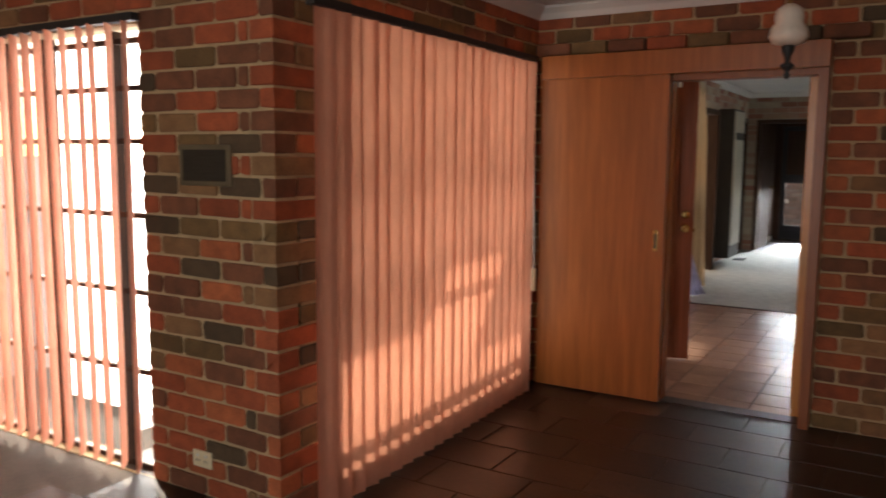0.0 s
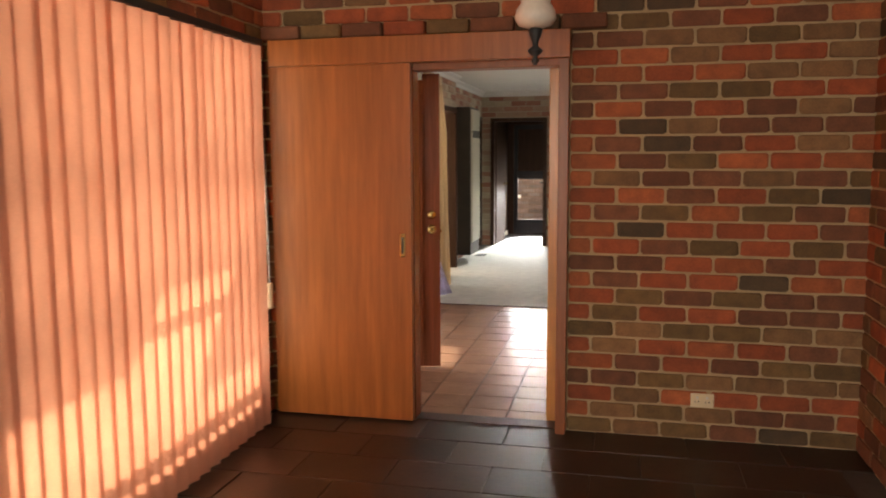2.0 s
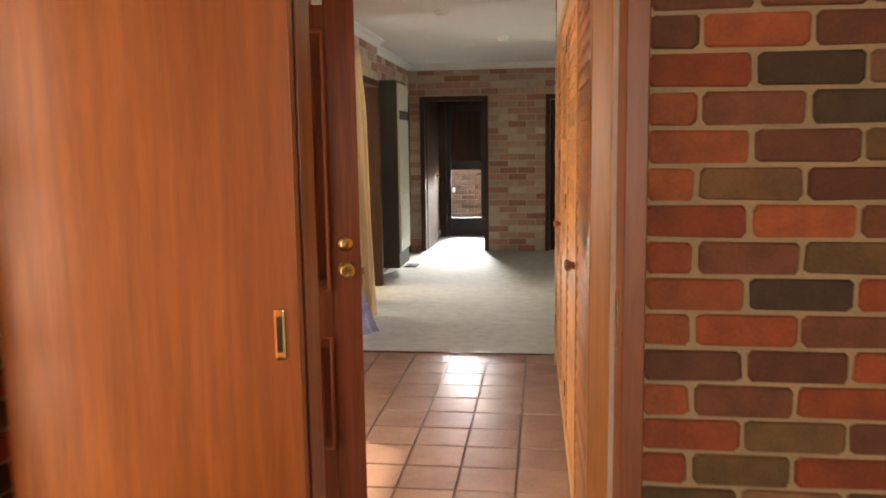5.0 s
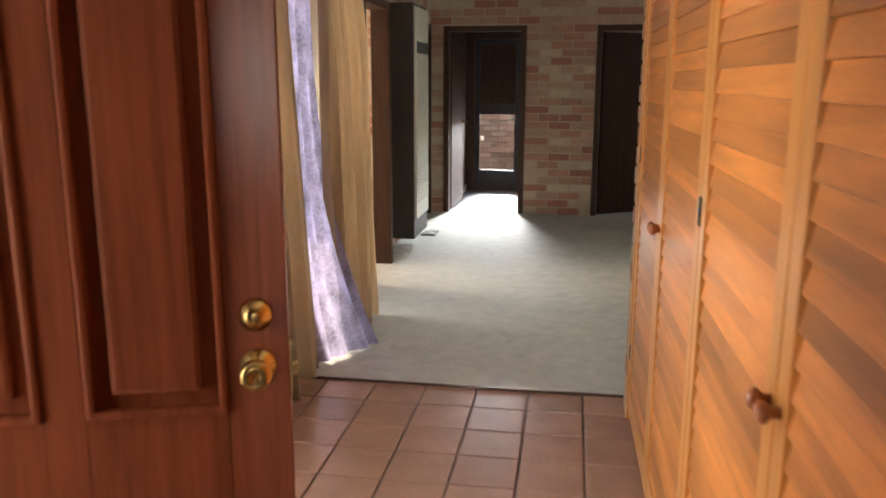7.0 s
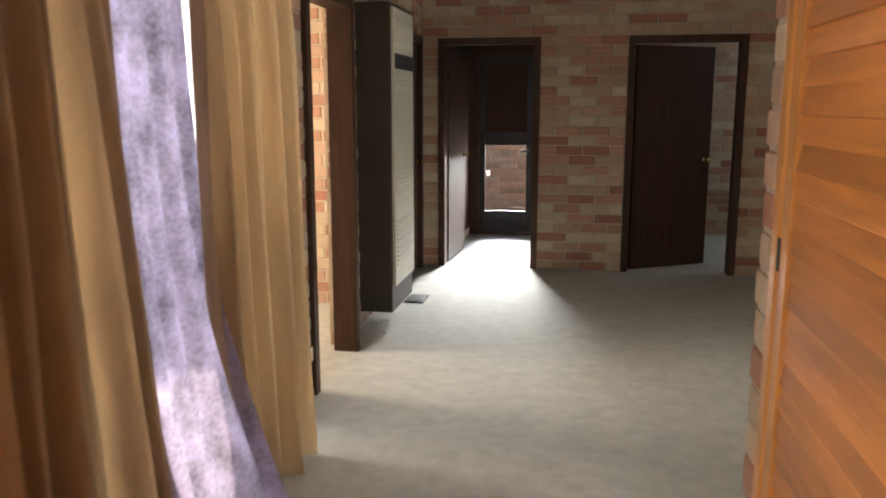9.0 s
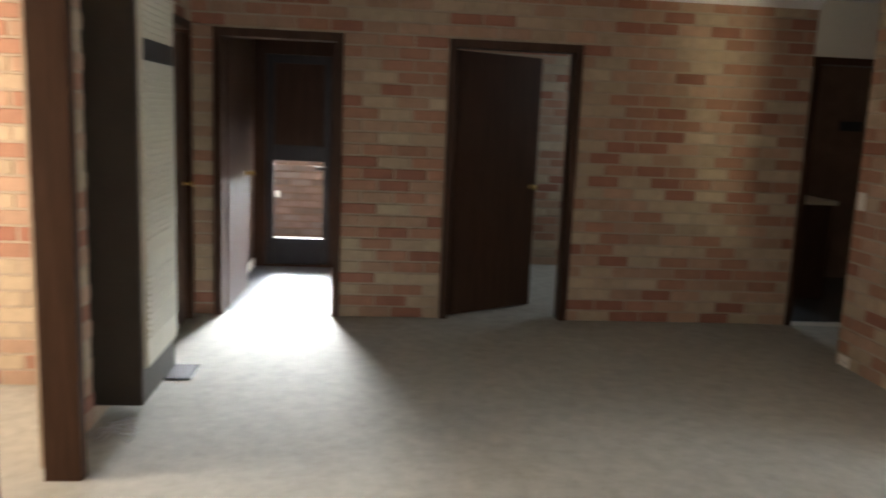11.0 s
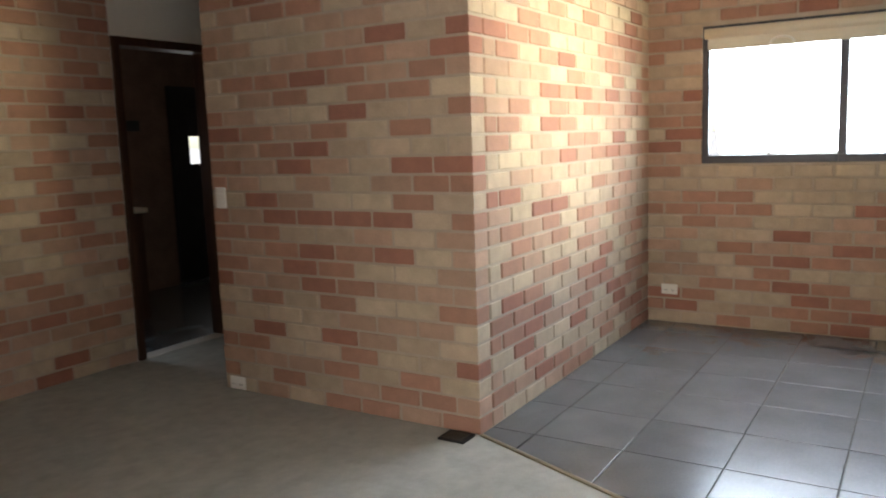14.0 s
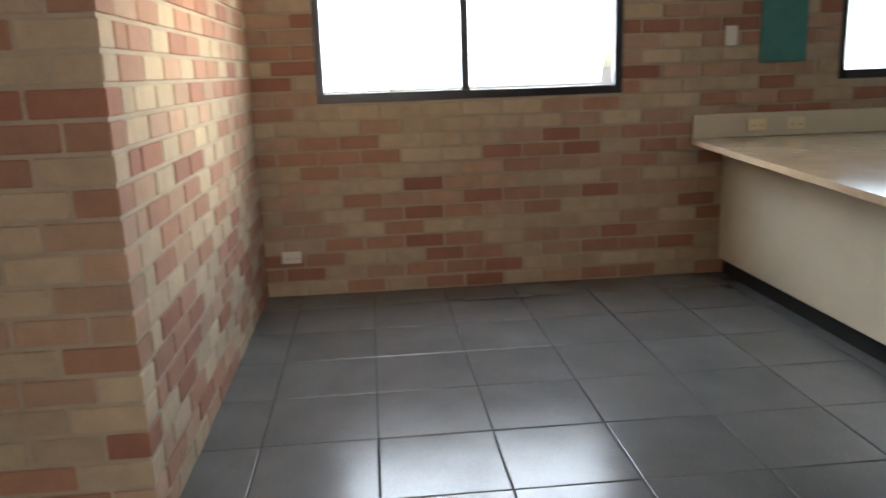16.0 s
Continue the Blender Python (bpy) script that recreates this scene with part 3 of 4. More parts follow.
# vent and outlet on the pier, outlet on the brick wall
def plate(label, m, w=0.116, h=0.074, mat="ivory", switches=2, sockets=0):
    t = thing("power_outlet" if sockets else "light_switch", label, "outlet" if sockets else "switch", at=m)
    part("cover_plate", box((-w / 2, -0.010, -h / 2), (w / 2, 0.0, h / 2), 0.004), M[mat], t)
    for i in range(switches):
        x = (i - (switches - 1) / 2) * min(0.05, w * 0.42)
        part("rocker", box((x - 0.006, -0.014, h * 0.12), (x + 0.006, -0.0095, h * 0.12 + 0.014), 0.002), M["white"], t)
    for i in range(sockets):
        x = (i - (sockets - 1) / 2) * w * 0.45
        for dx in (-0.008, 0.008):
            part("socket_slot", box((x + dx - 0.0016, -0.0112, -0.012), (x + dx + 0.0016, -0.0096, -0.002)), M["black"], t)
    return t


vent = thing("wall_vent", "grey slatted metal air vent set in the brick pier", "vent")
part("vent_frame", box((-2.64, 2.326, 1.365), (-2.34, 2.345, 1.535), 0.006), M["lead"], vent)
part("vent_back", box((-2.615, 2.324, 1.385), (-2.365, 2.330, 1.515)), M["heater"], vent)
for i in range(9):
    part("slat", box((-2.61, 2.322, 1.388 + i * 0.0145), (-2.37, 2.334, 1.396 + i * 0.0145), 0.002), M["heater"], vent)
plate("ivory double power outlet low on the brick pier", Matrix.Translation((-2.56, 2.341, 0.17)), sockets=2)
plate("ivory double power outlet low on the red brick wall", Matrix.Translation((0.295, 4.771, 0.215)), sockets=2)

# pendant lamp
pl = thing("pendant_lamp", "pendant lamp with frosted glass shade and dark turned finial", "lamp", at=Matrix.Translation((-0.455, 3.6, 0)))
part("rod", lathe([(0.006, 2.08), (0.006, 2.43)]), M["brass"], pl)
part("ceiling_rose", lathe([(0.05, 2.41), (0.05, 2.42), (0.02, 2.43)]), M["brass"], pl)
part("shade", lathe([(0.03, 1.955), (0.062, 1.965), (0.078, 1.99), (0.072, 2.02), (0.055, 2.045), (0.058, 2.07), (0.05, 2.10), (0.02, 2.12)]), M["frost"], pl, "frosted fluted glass shade")
part("finial", lathe([(0.006, 1.82), (0.014, 1.835), (0.008, 1.85), (0.026, 1.868), (0.028, 1.875), (0.010, 1.89), (0.013, 1.91), (0.022, 1.93), (0.026, 1.95), (0.02, 1.958)]), M["black"], pl, "dark turned finial")


# ---- entrance hall ----
# front door, standing open
fd = thing("front_door", "dark red panelled timber front door standing open", "door", kind="structure", at=pose(-2.15, 5.66, 0.01, 0, 0, math.degrees(math.atan2(0.25, 0.78))))
DW, DH = 0.82, 2.03
for a, b in ((0.0, 0.115), (0.372, 0.448), (0.705, 0.82)):
    part("stile", box((a, -0.02, 0), (b, 0.02, DH), 0.003), M["mahogany"], fd)
for a, b in ((0.0, 0.22), (0.70, 0.88), (1.90, DH)):
    for c, d in ((0.115, 0.372), (0.448, 0.705)):
        part("rail", box((c, -0.0195, a), (d, 0.0195, b), 0.002), M["mahogany"], fd)
for c, d in ((0.115, 0.372), (0.448, 0.705)):
    for a, b in ((0.22, 0.70), (0.88, 1.90)):
        bm = box((c, -0.006, a), (d, 0.006, b))
        add_box(bm, (c + 0.045, -0.019, a + 0.045), (d - 0.045, 0.019, b - 0.045), 0.012)
        for x in (c, d - 0.018):
            add_box(bm, (x, -0.027, a), (x + 0.018, 0.027, b), 0.007)
        for z in (a, b - 0.018):
            add_box(bm, (c, -0.0265, z), (d, 0.0265, z + 0.018), 0.007)
        part("panel", bm, M["mahogany"], fd)
side = Matrix.Translation((0.762, -0.02, 0.972)) @ pose(0, 0, 0, 90, 0, 0)
knob = part("knob", lathe([(0.034, 0.0), (0.034, 0.006), (0.016, 0.012), (0.014, 0.03), (0.026, 0.038), (0.031, 0.052), (0.026, 0.066), (0.012, 0.070), (0.010, 0.066)], m=side), M["brass"], fd, "round brass door knob")
side2 = Matrix.Translation((0.762, -0.02, 1.072)) @ pose(0, 0, 0, 90, 0, 0)
part("deadlock", lathe([(0.032, 0.0), (0.030, 0.012), (0.020, 0.018), (0.018, 0.024), (0.006, 0.026)], m=side2), M["brass"], fd, "round brass deadlock")
part("latch_plate", box((0.8195, -0.012, 0.90), (0.823, 0.012, 1.02)), M["brass"], fd)
part("latch", box((0.82, -0.007, 0.945), (0.834, 0.007, 0.97), 0.002), M["brass"], fd)
part("top_bracket", box((0.66, -0.05, 1.985), (0.70, -0.02, 2.05), 0.004), M["white"], fd)
me_ = Matrix.Translation((XL, 4.90, 0)) @ pose(0, 0, 0, 0, 0, 90)
timber_frame("door_frame_entrance", me_, 0.80, 2.14, 2.05, M["mahogany"], 0.06, 0.03, 0.15, "dark red timber entrance frame")
timber_frame("door_frame_side_room", me_, 5.24, 5.94, 2.05, M["brown"], 0.06, 0.03, 0.12, "dark brown timber frame of an open doorway")
# sidelight added out of view as an opening for the front door's fill lamp
sl = thing("window_sidelight", "added unseen dark red timber sidelight that lets light onto the front door", "window", kind="structure", at=me_)
for u in (0.14, 0.575):
    part("stile", box((u, 0.01, 0.05), (u + 0.045, 0.07, 2.05), 0.004), M["mahogany"], sl)
for z in (0.05, 1.98):
    part("rail", box((0.185, 0.012, z), (0.575, 0.068, z + 0.07), 0.004), M["mahogany"], sl)
p = part("pane", box((0.185, 0.038, 0.12), (0.575, 0.042, 1.98)), M["pane"], sl)
p.visible_shadow = False
plate("ivory light switch on the cream brick beside the curtain", Matrix.Translation((XL + 0.008, 7.345, 0.975)) @ pose(0, 0, 0, 0, 0, 90), w=0.074, h=0.116, switches=1)
plate("cream double outlet near the floor on cream brick", Matrix.Translation((XL + 0.008, 10.02, 0.235)) @ pose(0, 0, 0, 0, 0, 90), sockets=2)

# louvre cupboard
LX = -0.56
lc = thing("louvre_cupboard", "built-in honey pine cupboard with four louvre doors", "cupboard", at=Matrix.Translation((LX, 8.05, 0)) @ pose(0, 0, 0, 0, 0, 0.75) @ Matrix.Translation((-LX, -8.05, 0)))
part("end_post", box((LX - 0.005, 4.915, 0.0), (LX + 0.10, 4.985, 2.12), 0.004), M["pine"], lc)
part("end_post", box((LX - 0.005, 8.0, 0.0), (LX + 0.10, 8.05, 2.12), 0.004), M["pine"], lc)
part("head", box((LX - 0.005, 4.985, 2.06), (LX + 0.10, 8.0, 2.12), 0.004), M["pine"], lc)
part("plinth", box((LX + 0.02, 4.985, 0.0), (LX + 0.10, 8.0, 0.045), 0.003), M["cedar"], lc)
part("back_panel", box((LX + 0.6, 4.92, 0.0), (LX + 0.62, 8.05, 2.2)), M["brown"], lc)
part("top_panel", box((LX + 0.0, 4.915, 2.125), (LX + 0.12, 8.05, H_HALL)), M["paint"], lc)
LW = (8.0 - 4.985) / 4


def louvre_door(y0, knob_far):
    t = part("louvre_door", box((LX, y0 + 0.002, 0.05), (LX + 0.03, y0 + 0.062, 2.055), 0.003), M["pine"], lc)
    part("stile", box((LX, y0 + LW - 0.062, 0.05), (LX + 0.03, y0 + LW - 0.002, 2.055), 0.003), M["pine"], t)
    for a, b in ((0.05, 0.15), (1.965, 2.055)):
        part("rail", box((LX + 0.001, y0 + 0.062, a), (LX + 0.029, y0 + LW - 0.062, b), 0.003), M["pine"], t)
    z = 0.15
    while z < 1.95:
        s = new("slat", SLAT)
        s.parent = t
        s.matrix_basis = pose(LX + 0.014, y0 + LW / 2, z + 0.026, 0, 11, 0)
        z += 0.0535
    ky = y0 + (LW - 0.027 if knob_far else 0.027)
    part("knob", lathe([(0.009, 0.0), (0.009, 0.012), (0.017, 0.02), (0.019, 0.028), (0.012, 0.036), (0.004, 0.038)], m=Matrix.Translation((LX, ky, 1.02)) @ pose(0, 0, 0, 0, -90, 0)), M["cedar"], t, "turned timber knob")
    hy = y0 + (0.0 if knob_far else LW)
    for z in (0.32, 1.20, 1.9):
        part("hinge", box((LX - 0.004, hy - 0.012, z - 0.035), (LX + 0.004, hy + 0.012, z + 0.035), 0.002), M["black"], t)


SLAT = mesh_of("slat", box((-0.0045, -(LW - 0.124) / 2, -0.034), (0.0045, (LW - 0.124) / 2, 0.034), 0.002), M["slat_wood"])
for i in range(4):
    louvre_door(4.985 + i * LW, i % 2 == 0)
# brick return at the cupboard's end
brick_wall("wall_cupboard_end", (LX + 0.001, 8.155), (LX + 0.001, 8.055), 0.12, H_HALL, [], "cream", (LX, 8.1, 1), "narrow cream brick return beside the cupboard")


# ---- curtains ----
def curtain(label, y0, y1, y0b, y1b, folds, seed, mat, x=-2.22, z0=0.01, z1=2.30, amp=0.075, flare=0.0):
    """A hanging curtain between y0 and y1 at the top, y0b and y1b at the hem."""
    rnd = random.Random(seed)
    ph = [rnd.uniform(0, 6.28) for _ in range(4)]
    nu, nv = folds * 14, 18
    bm = bmesh.new()
    grid = []
    for j in range(nv + 1):
        v = j / nv
        row = []
        for i in range(nu + 1):
            u = i / nu
            a = y0 + (y1 - y0) * u
            b = y0b + (y1b - y0b) * u
            yy = a + (b - a) * v ** 1.5
            bend = 2 * math.pi * folds * u + ph[0] + 0.8 * math.sin(3 * v + ph[1]) + 0.5 * math.sin(7 * u + 2 * v + ph[2])
            w = math.sin(bend) + 0.3 * math.sin(2 * bend + ph[3]) + 0.45 * math.sin(2 * math.pi * folds * 0.43 * u + ph[2])
            pinch = 0.35 + 0.65 * min(1.0, v * 4)
            xx = x + amp * pinch * (0.5 + 0.5 * v) * w + flare * v ** 3 * u
            row.append(bm.verts.new((xx, yy + 0.012 * math.sin(5 * v + 9 * u + ph[3]), z1 + (z0 - z1) * v)))
        grid.append(row)
    for j in range(nv):
        for i in range(nu):
            f = bm.faces.new((grid[j][i], grid[j][i + 1], grid[j + 1][i + 1], grid[j + 1][i]))
            f.smooth = True
    bmesh.ops.solidify(bm, geom=bm.faces[:], thickness=0.002)
    return bm


for args in (("heavy beige striped curtain hanging to the floor", 7.70, 8.26, 7.68, 8.50, 6, 3, M["curtain"], -2.215), ("heavy beige striped curtain drawn beside the window", 8.68, 9.42, 8.72, 9.40, 7, 8, M["curtain"], -2.18)):
    c = thing("curtain", args[0], "curtain")
    part("drape", curtain(*args), args[7], c)
    yc, w = (args[1] + args[2]) / 2, (args[2] - args[1]) / 2
    part("heading_tape", box((args[8] - 0.02, yc - w, 2.27), (args[8] + 0.02, yc + w, 2.34), 0.008), args[7], c)
c = thing("sheer_curtain", "thin lilac patterned sheer curtain trailing on the floor", "curtain")
part("drape", curtain("", 8.15, 8.80, 8.25, 8.78, 5, 4, M["sheer"], -2.265, 0.02, 2.28, 0.02, 0.34), M["sheer"], c)
rail_t = thing("curtain_rail", "white metal curtain rail above the window", "curtain rail")
part("rail", box((-2.25, 7.68, 2.33), (-2.22, 9.62, 2.36), 0.004), M["white"], rail_t)
for y in (7.8, 8.6, 9.5):
    part("bracket", box((-2.33, y, 2.335), (-2.25, y + 0.02, 2.355), 0.002), M["white"], rail_t)
cw = thing("window_curtain", "dark framed glazed window behind the curtains", "window", kind="structure")
for y in (8.02, 8.80, 9.60):
    part("stile", box((-2.41, y, 0.03), (-2.36, y + 0.05, 2.2), 0.004), M["alu"], cw)
for z in (0.03, 0.95, 2.15):
    part("rail", box((-2.415, 8.07, z), (-2.375, 9.60, z + 0.05), 0.003), M["alu"], cw)
for y in (8.07, 8.85):
    p = part("pane", box((-2.397, y, 0.08), (-2.393, y + 0.73, 2.15)), M["pane"], cw)
    p.visible_shadow = False

# ---- living room: heater, vent, wires ----
ht = thing("wall_heater", "tall dark brown gas wall heater with a cream louvred grille", "heater")
part("case", box((XH, 11.44, 0.10), (-2.225, 12.07, 2.16), 0.008), M["heater"], ht)
gr = part("grille", box((-2.228, 11.47, 0.28), (-2.205, 12.05, 2.13), 0.004), M["enamel"], ht, "cream enamel louvred grille")
part("control_slot", box((-2.207, 11.49, 1.74), (-2.2025, 12.03, 1.84), 0.002), M["black"], gr)
part("badge_panel", box((-2.207, 11.49, 0.76), (-2.2015, 12.03, 0.84), 0.003), M["enamel"], gr)
for zz in [0.42 + i * 0.03 for i in range(11)] + [0.90 + i * 0.03 for i in range(27)] + [1.87 + i * 0.03 for i in range(8)]:
    part("louvre", box((-2.207, 11.50, zz), (-2.196, 12.02, zz + 0.014), 0.003), M["enamel"], gr)
fv = thing("floor_vent", "dark metal floor vent in the carpet", "vent")
part("vent_frame", box((-2.30, 12.10, 0.004), (-2.15, 12.36, 0.014), 0.003), M["kick"], fv)
for i in range(8):
    part("slat", box((-2.29 + i * 0.0165, 12.12, 0.012), (-2.283 + i * 0.0165, 12.34, 0.018), 0.001), M["heater"], fv)
fv2 = thing("floor_vent", "dark metal floor vent at the foot of the brick corner", "vent")
part("vent_frame", box((1.87, 10.94, 0.004), (1.985, 11.08, 0.016), 0.003), M["kick"], fv2)
for i in range(6):
    part("slat", box((1.88 + i * 0.0165, 10.955, 0.014), (1.887 + i * 0.0165, 11.065, 0.02), 0.001), M["heater"], fv2)
rnd = random.Random(11)
wire = thing("loose_wire", "tangle of thin grey wire below the heater", "wire")
for k in range(3):
    pts = [(-2.32 + 0.02 * k + 0.07 * math.cos(a * 0.7 + k) + rnd.uniform(-0.01, 0.01), 11.28 + 0.08 * math.sin(a * 0.9 + k * 2), 0.01 + 0.035 * (1 + math.sin(a * 1.3 + k))) for a in range(14)]
    o = new("strand", tube(pts, 0.0025))
    o.data.materials.append(M["steel"])
    o.parent = wire
# doors and frames of the back wall
mb = Matrix.Translation((XH, YR, 0))
timber_frame("door_frame_corridor", mb, 0.21, 1.025, 2.045, M["brown"], 0.055, 0.025, 0.14, "dark brown timber doorframe to the corridor")
timber_frame("door_frame_bedroom", mb, 1.90, 2.785, 2.045, M["brown"], 0.055, 0.025, 0.14, "dark brown timber doorframe to the bedroom")
timber_frame("door_frame_passage", mb, 4.68, 5.41, 2.055, M["brown"], 0.05, 0.02, 0.14, "dark brown timber doorframe to the laundry")
mh = Matrix.Translation((XH, 10.95, 0)) @ pose(0, 0, 0, 0, 0, 90)
timber_frame("door_frame_west", mh, 1.75, 2.5, 2.06, M["brown"], 0.055, 0.03, 0.14, "dark brown timber doorframe")


def flush_door(name, label, m, w, mat, h=2.03):
    t = thing(name, label, "door", kind="structure", at=m)
    part("door_leaf", box((0, -0.018, 0.008), (w, 0.018, h), 0.003), mat, t)
    for s in (-1, 1):
        part("handle", lathe([(0.024, 0), (0.024, 0.005), (0.009, 0.01), (0.009, 0.04), (0.024, 0.05), (0.024, 0.062), (0.008, 0.066)], m=Matrix.Translation((w - 0.06, s * 0.018, 1.0)) @ pose(0, 0, 0, -90 * s, 0, 0)), M["brass"], t, "brass knob")
    return t


flush_door("door_bedroom", "dark brown flush timber door standing ajar", pose(XH + 1.92, YR + 0.10, 0, 0, 0, 31), 0.84, M["brown"])
flush_door("door_west", "closed dark brown flush timber door", pose(XH - 0.03, 12.71, 0, 0, 0, 90), 0.73, M["brown"])
flush_door("door_corridor", "open dark brown door against the corridor wall", pose(-2.255, YR + 0.16, 0, 0, 0, 88), 0.8, M["brown"])
# back door with glazed lower panel
bd = thing("back_door", "dark back door with a clear glass lower panel", "door", kind="structure")
for x in (-2.19, -1.635):
    part("stile", box((x, 15.57, 0.02), (x + 0.075, 15.61, 2.06), 0.003), M["alu"], bd)
for a, b in ((0.02, 0.28), (1.05, 1.20), (1.98, 2.06)):
    part("rail", box((-2.115, 15.572, a), (-1.635, 15.608, b), 0.003), M["alu"], bd)
part("panel", box((-2.115, 15.58, 1.20), (-1.635, 15.60, 1.98)), M["brown"], bd)
p = part("pane", box((-2.115, 15.588, 0.28), (-1.635, 15.592, 1.05)), M["pane"], bd)
p.visible_shadow = False
part("handle", box((-1.70, 15.54, 0.97), (-1.60, 15.57, 1.0), 0.006), M["black"], bd)
part("lock", box((-2.10, 15.55, 0.69), (-2.06, 15.585, 0.75), 0.006), M["white"], bd)
solid("baseboard", box((-2.308, 13.8, 0.0), (-2.293, 15.54, 0.08), 0.004), M["white"], "white skirting board along the corridor", "baseboard", kind="structure")
plate("white light switch on the heater wall", Matrix.Translation((XH + 0.008, 13.5, 1.16)) @ pose(0, 0, 0, 0, 0, 90), w=0.074, h=0.116, mat="white", switches=1)
plate("cream double light switch at the end of the brick wall", Matrix.Translation((XK - 0.008, 12.53, 1.11)) @ pose(0, 0, 0, 0, 0, -90), w=0.074, h=0.116, mat="white", switches=2)
plate("cream double outlet at floor level on the brick wall", Matrix.Translation((XK - 0.008, 12.50, 0.05)) @ pose(0, 0, 0, 0, 0, -90), mat="white", sockets=2)
# laundry seen through the passage doorway
lt = thing("laundry_bench", "dim laundry bench with a pale edge", "bench")
part("worktop", box((2.14, 14.6, 0.88), (3.12, 15.65, 0.92), 0.004), M["laminate"], lt)
# dark timber colour here carries the dimness of the bench front
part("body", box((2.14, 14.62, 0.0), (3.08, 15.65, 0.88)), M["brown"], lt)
part("splashback", box((2.12, 15.62, 0.92), (3.12, 15.66, 1.10), 0.003), M["laminate"], lt)
ld = thing("laundry_door", "black laundry door with a small bright glass pane", "door", kind="structure")
for a, b in (((4.30, 0.03), (4.52, 2.0)), ((4.85, 0.03), (5.06, 2.0)), ((4.52, 0.03), (4.85, 1.22)), ((4.52, 1.5), (4.85, 2.0))):
    part("door_panel", box((a[0], 15.66, a[1]), (b[0], 15.695, b[1]), 0.003), M["black"], ld)
# bright steel strip in place of the slit of light below the door
part("threshold", box((4.30, 15.62, 0.0), (5.06, 15.69, 0.02), 0.003), M["steel"], ld)
mt = thing("meter_box", "small dark box fixed high on the laundry wall", "box")
part("case", box((3.70, 15.64, 1.56), (3.92, 15.698, 1.66), 0.004), M["black"], mt)
# smoke detectors on the hall ceiling
for x, y in ((-1.45, 9.3), (-1.05, 11.0)):
    t = thing("smoke_detector", "small white round smoke detector on the ceiling", "smoke detector", group="smoke detectors on the hall ceiling")
    part("base", lathe([(0.055, 2.50), (0.06, 2.515), (0.06, 2.52)], m=Matrix.Translation((x, y, 0))), M["white"], t)
    part("cap", lathe([(0.03, 2.475), (0.045, 2.485), (0.05, 2.50)], m=Matrix.Translation((x, y, 0))), M["white"], t)


# ---- kitchen ----
def window_sliding(label, y0, y1, ym, z0, z1):
    t = thing("window_kitchen", label, "window", kind="structure")
    x = XE
    for y in (y0, y1 - 0.045):
        part("stile", box((x + 0.01, y, z0), (x + 0.08, y + 0.045, z1), 0.003), M["alu"], t)
    for z, h in ((z0, 0.05), (z1 - 0.05, 0.05)):
        part("rail", box((x + 0.011, y0 + 0.045, z), (x + 0.079, y1 - 0.045, z + h), 0.003), M["alu"], t)
    part("mullion", box((x + 0.02, ym - 0.025, z0 + 0.05), (x + 0.07, ym + 0.025, z1 - 0.05), 0.003), M["alu"], t)
    sash = part("sash", box((x - 0.002, ym + 0.02, z0 + 0.0), (x + 0.03, y1 - 0.04, z0 + 0.055), 0.003), M["alu"], t)
    part("catch", lathe([(0.012, 0), (0.014, 0.01), (0.008, 0.02)], m=Matrix.Translation((x + 0.005, (ym + y1) / 2, z0 + 0.055))), M["white"], sash)
    for a, b in ((y0 + 0.045, ym - 0.025), (ym + 0.025, y1 - 0.045)):
        p = part("pane", box((x + 0.045, a, z0 + 0.05), (x + 0.049, b, z1 - 0.05)), M["pane"], t)
        p.visible_shadow = False
    return t


window_sliding("dark framed sliding kitchen window full of daylight", 8.717, 10.55, 9.668, 1.155, 2.09)
window_sliding("dark framed kitchen window above the bench", 6.05, 7.35, 6.7, 1.19, 2.09)
rb = thing("roller_blind", "rolled up cream roller blind above the kitchen window", "blind")
part("roll", lathe([(0.035, 0.0), (0.035, 1.76)], m=Matrix.Translation((XE - 0.05, 8.76, 2.03)) @ pose(0, 0, 0, -90, 0, 0)), M["laminate"], rb)
part("hem", box((XE - 0.06, 8.78, 1.92), (XE - 0.05, 10.5, 2.02), 0.002), M["laminate"], rb)
ring = new("pull_ring", tube([(XE - 0.062, 10.03 + 0.075 * math.cos(a * math.pi / 12), 1.925 + 0.05 * math.sin(a * math.pi / 12)) for a in range(13)], 0.009))
ring.data.materials.append(M["pull"])
ring.parent = rb
plate("white double outlet on the kitchen window wall", Matrix.Translation((XE - 0.008, 10.765, 0.246)) @ pose(0, 0, 0, 0, 0, -90), mat="white", sockets=2)
plate("white light switch on the kitchen window wall", Matrix.Translation((XE - 0.008, 8.055, 1.47)) @ pose(0, 0, 0, 0, 0, -90), w=0.074, h=0.116, mat="white", switches=2)
tb = thing("teal_board", "dark teal glass board fixed on the brick wall", "board")
part("board", box((XE - 0.02, 7.58, 1.305), (XE - 0.008, 7.87, 1.95), 0.003), M["teal"], tb)
# bench
kb = thing("kitchen_bench", "cream laminate kitchen peninsula with overhanging beige top", "bench")
bm = bmesh.new()
f = bm.faces.new([bm.verts.new(c) for c in ((1.75, 7.55, 0.86), (XE - 0.02, 7.55, 0.86), (XE - 0.02, 8.285, 0.86), (1.75, 8.60, 0.86))])
r = bmesh.ops.extrude_face_region(bm, geom=[f])
bmesh.ops.translate(bm, verts=[v for v in r["geom"] if isinstance(v, bmesh.types.BMVert)], vec=(0, 0, -0.032))
part("worktop", bm, M["bench"], kb, "beige laminate worktop")
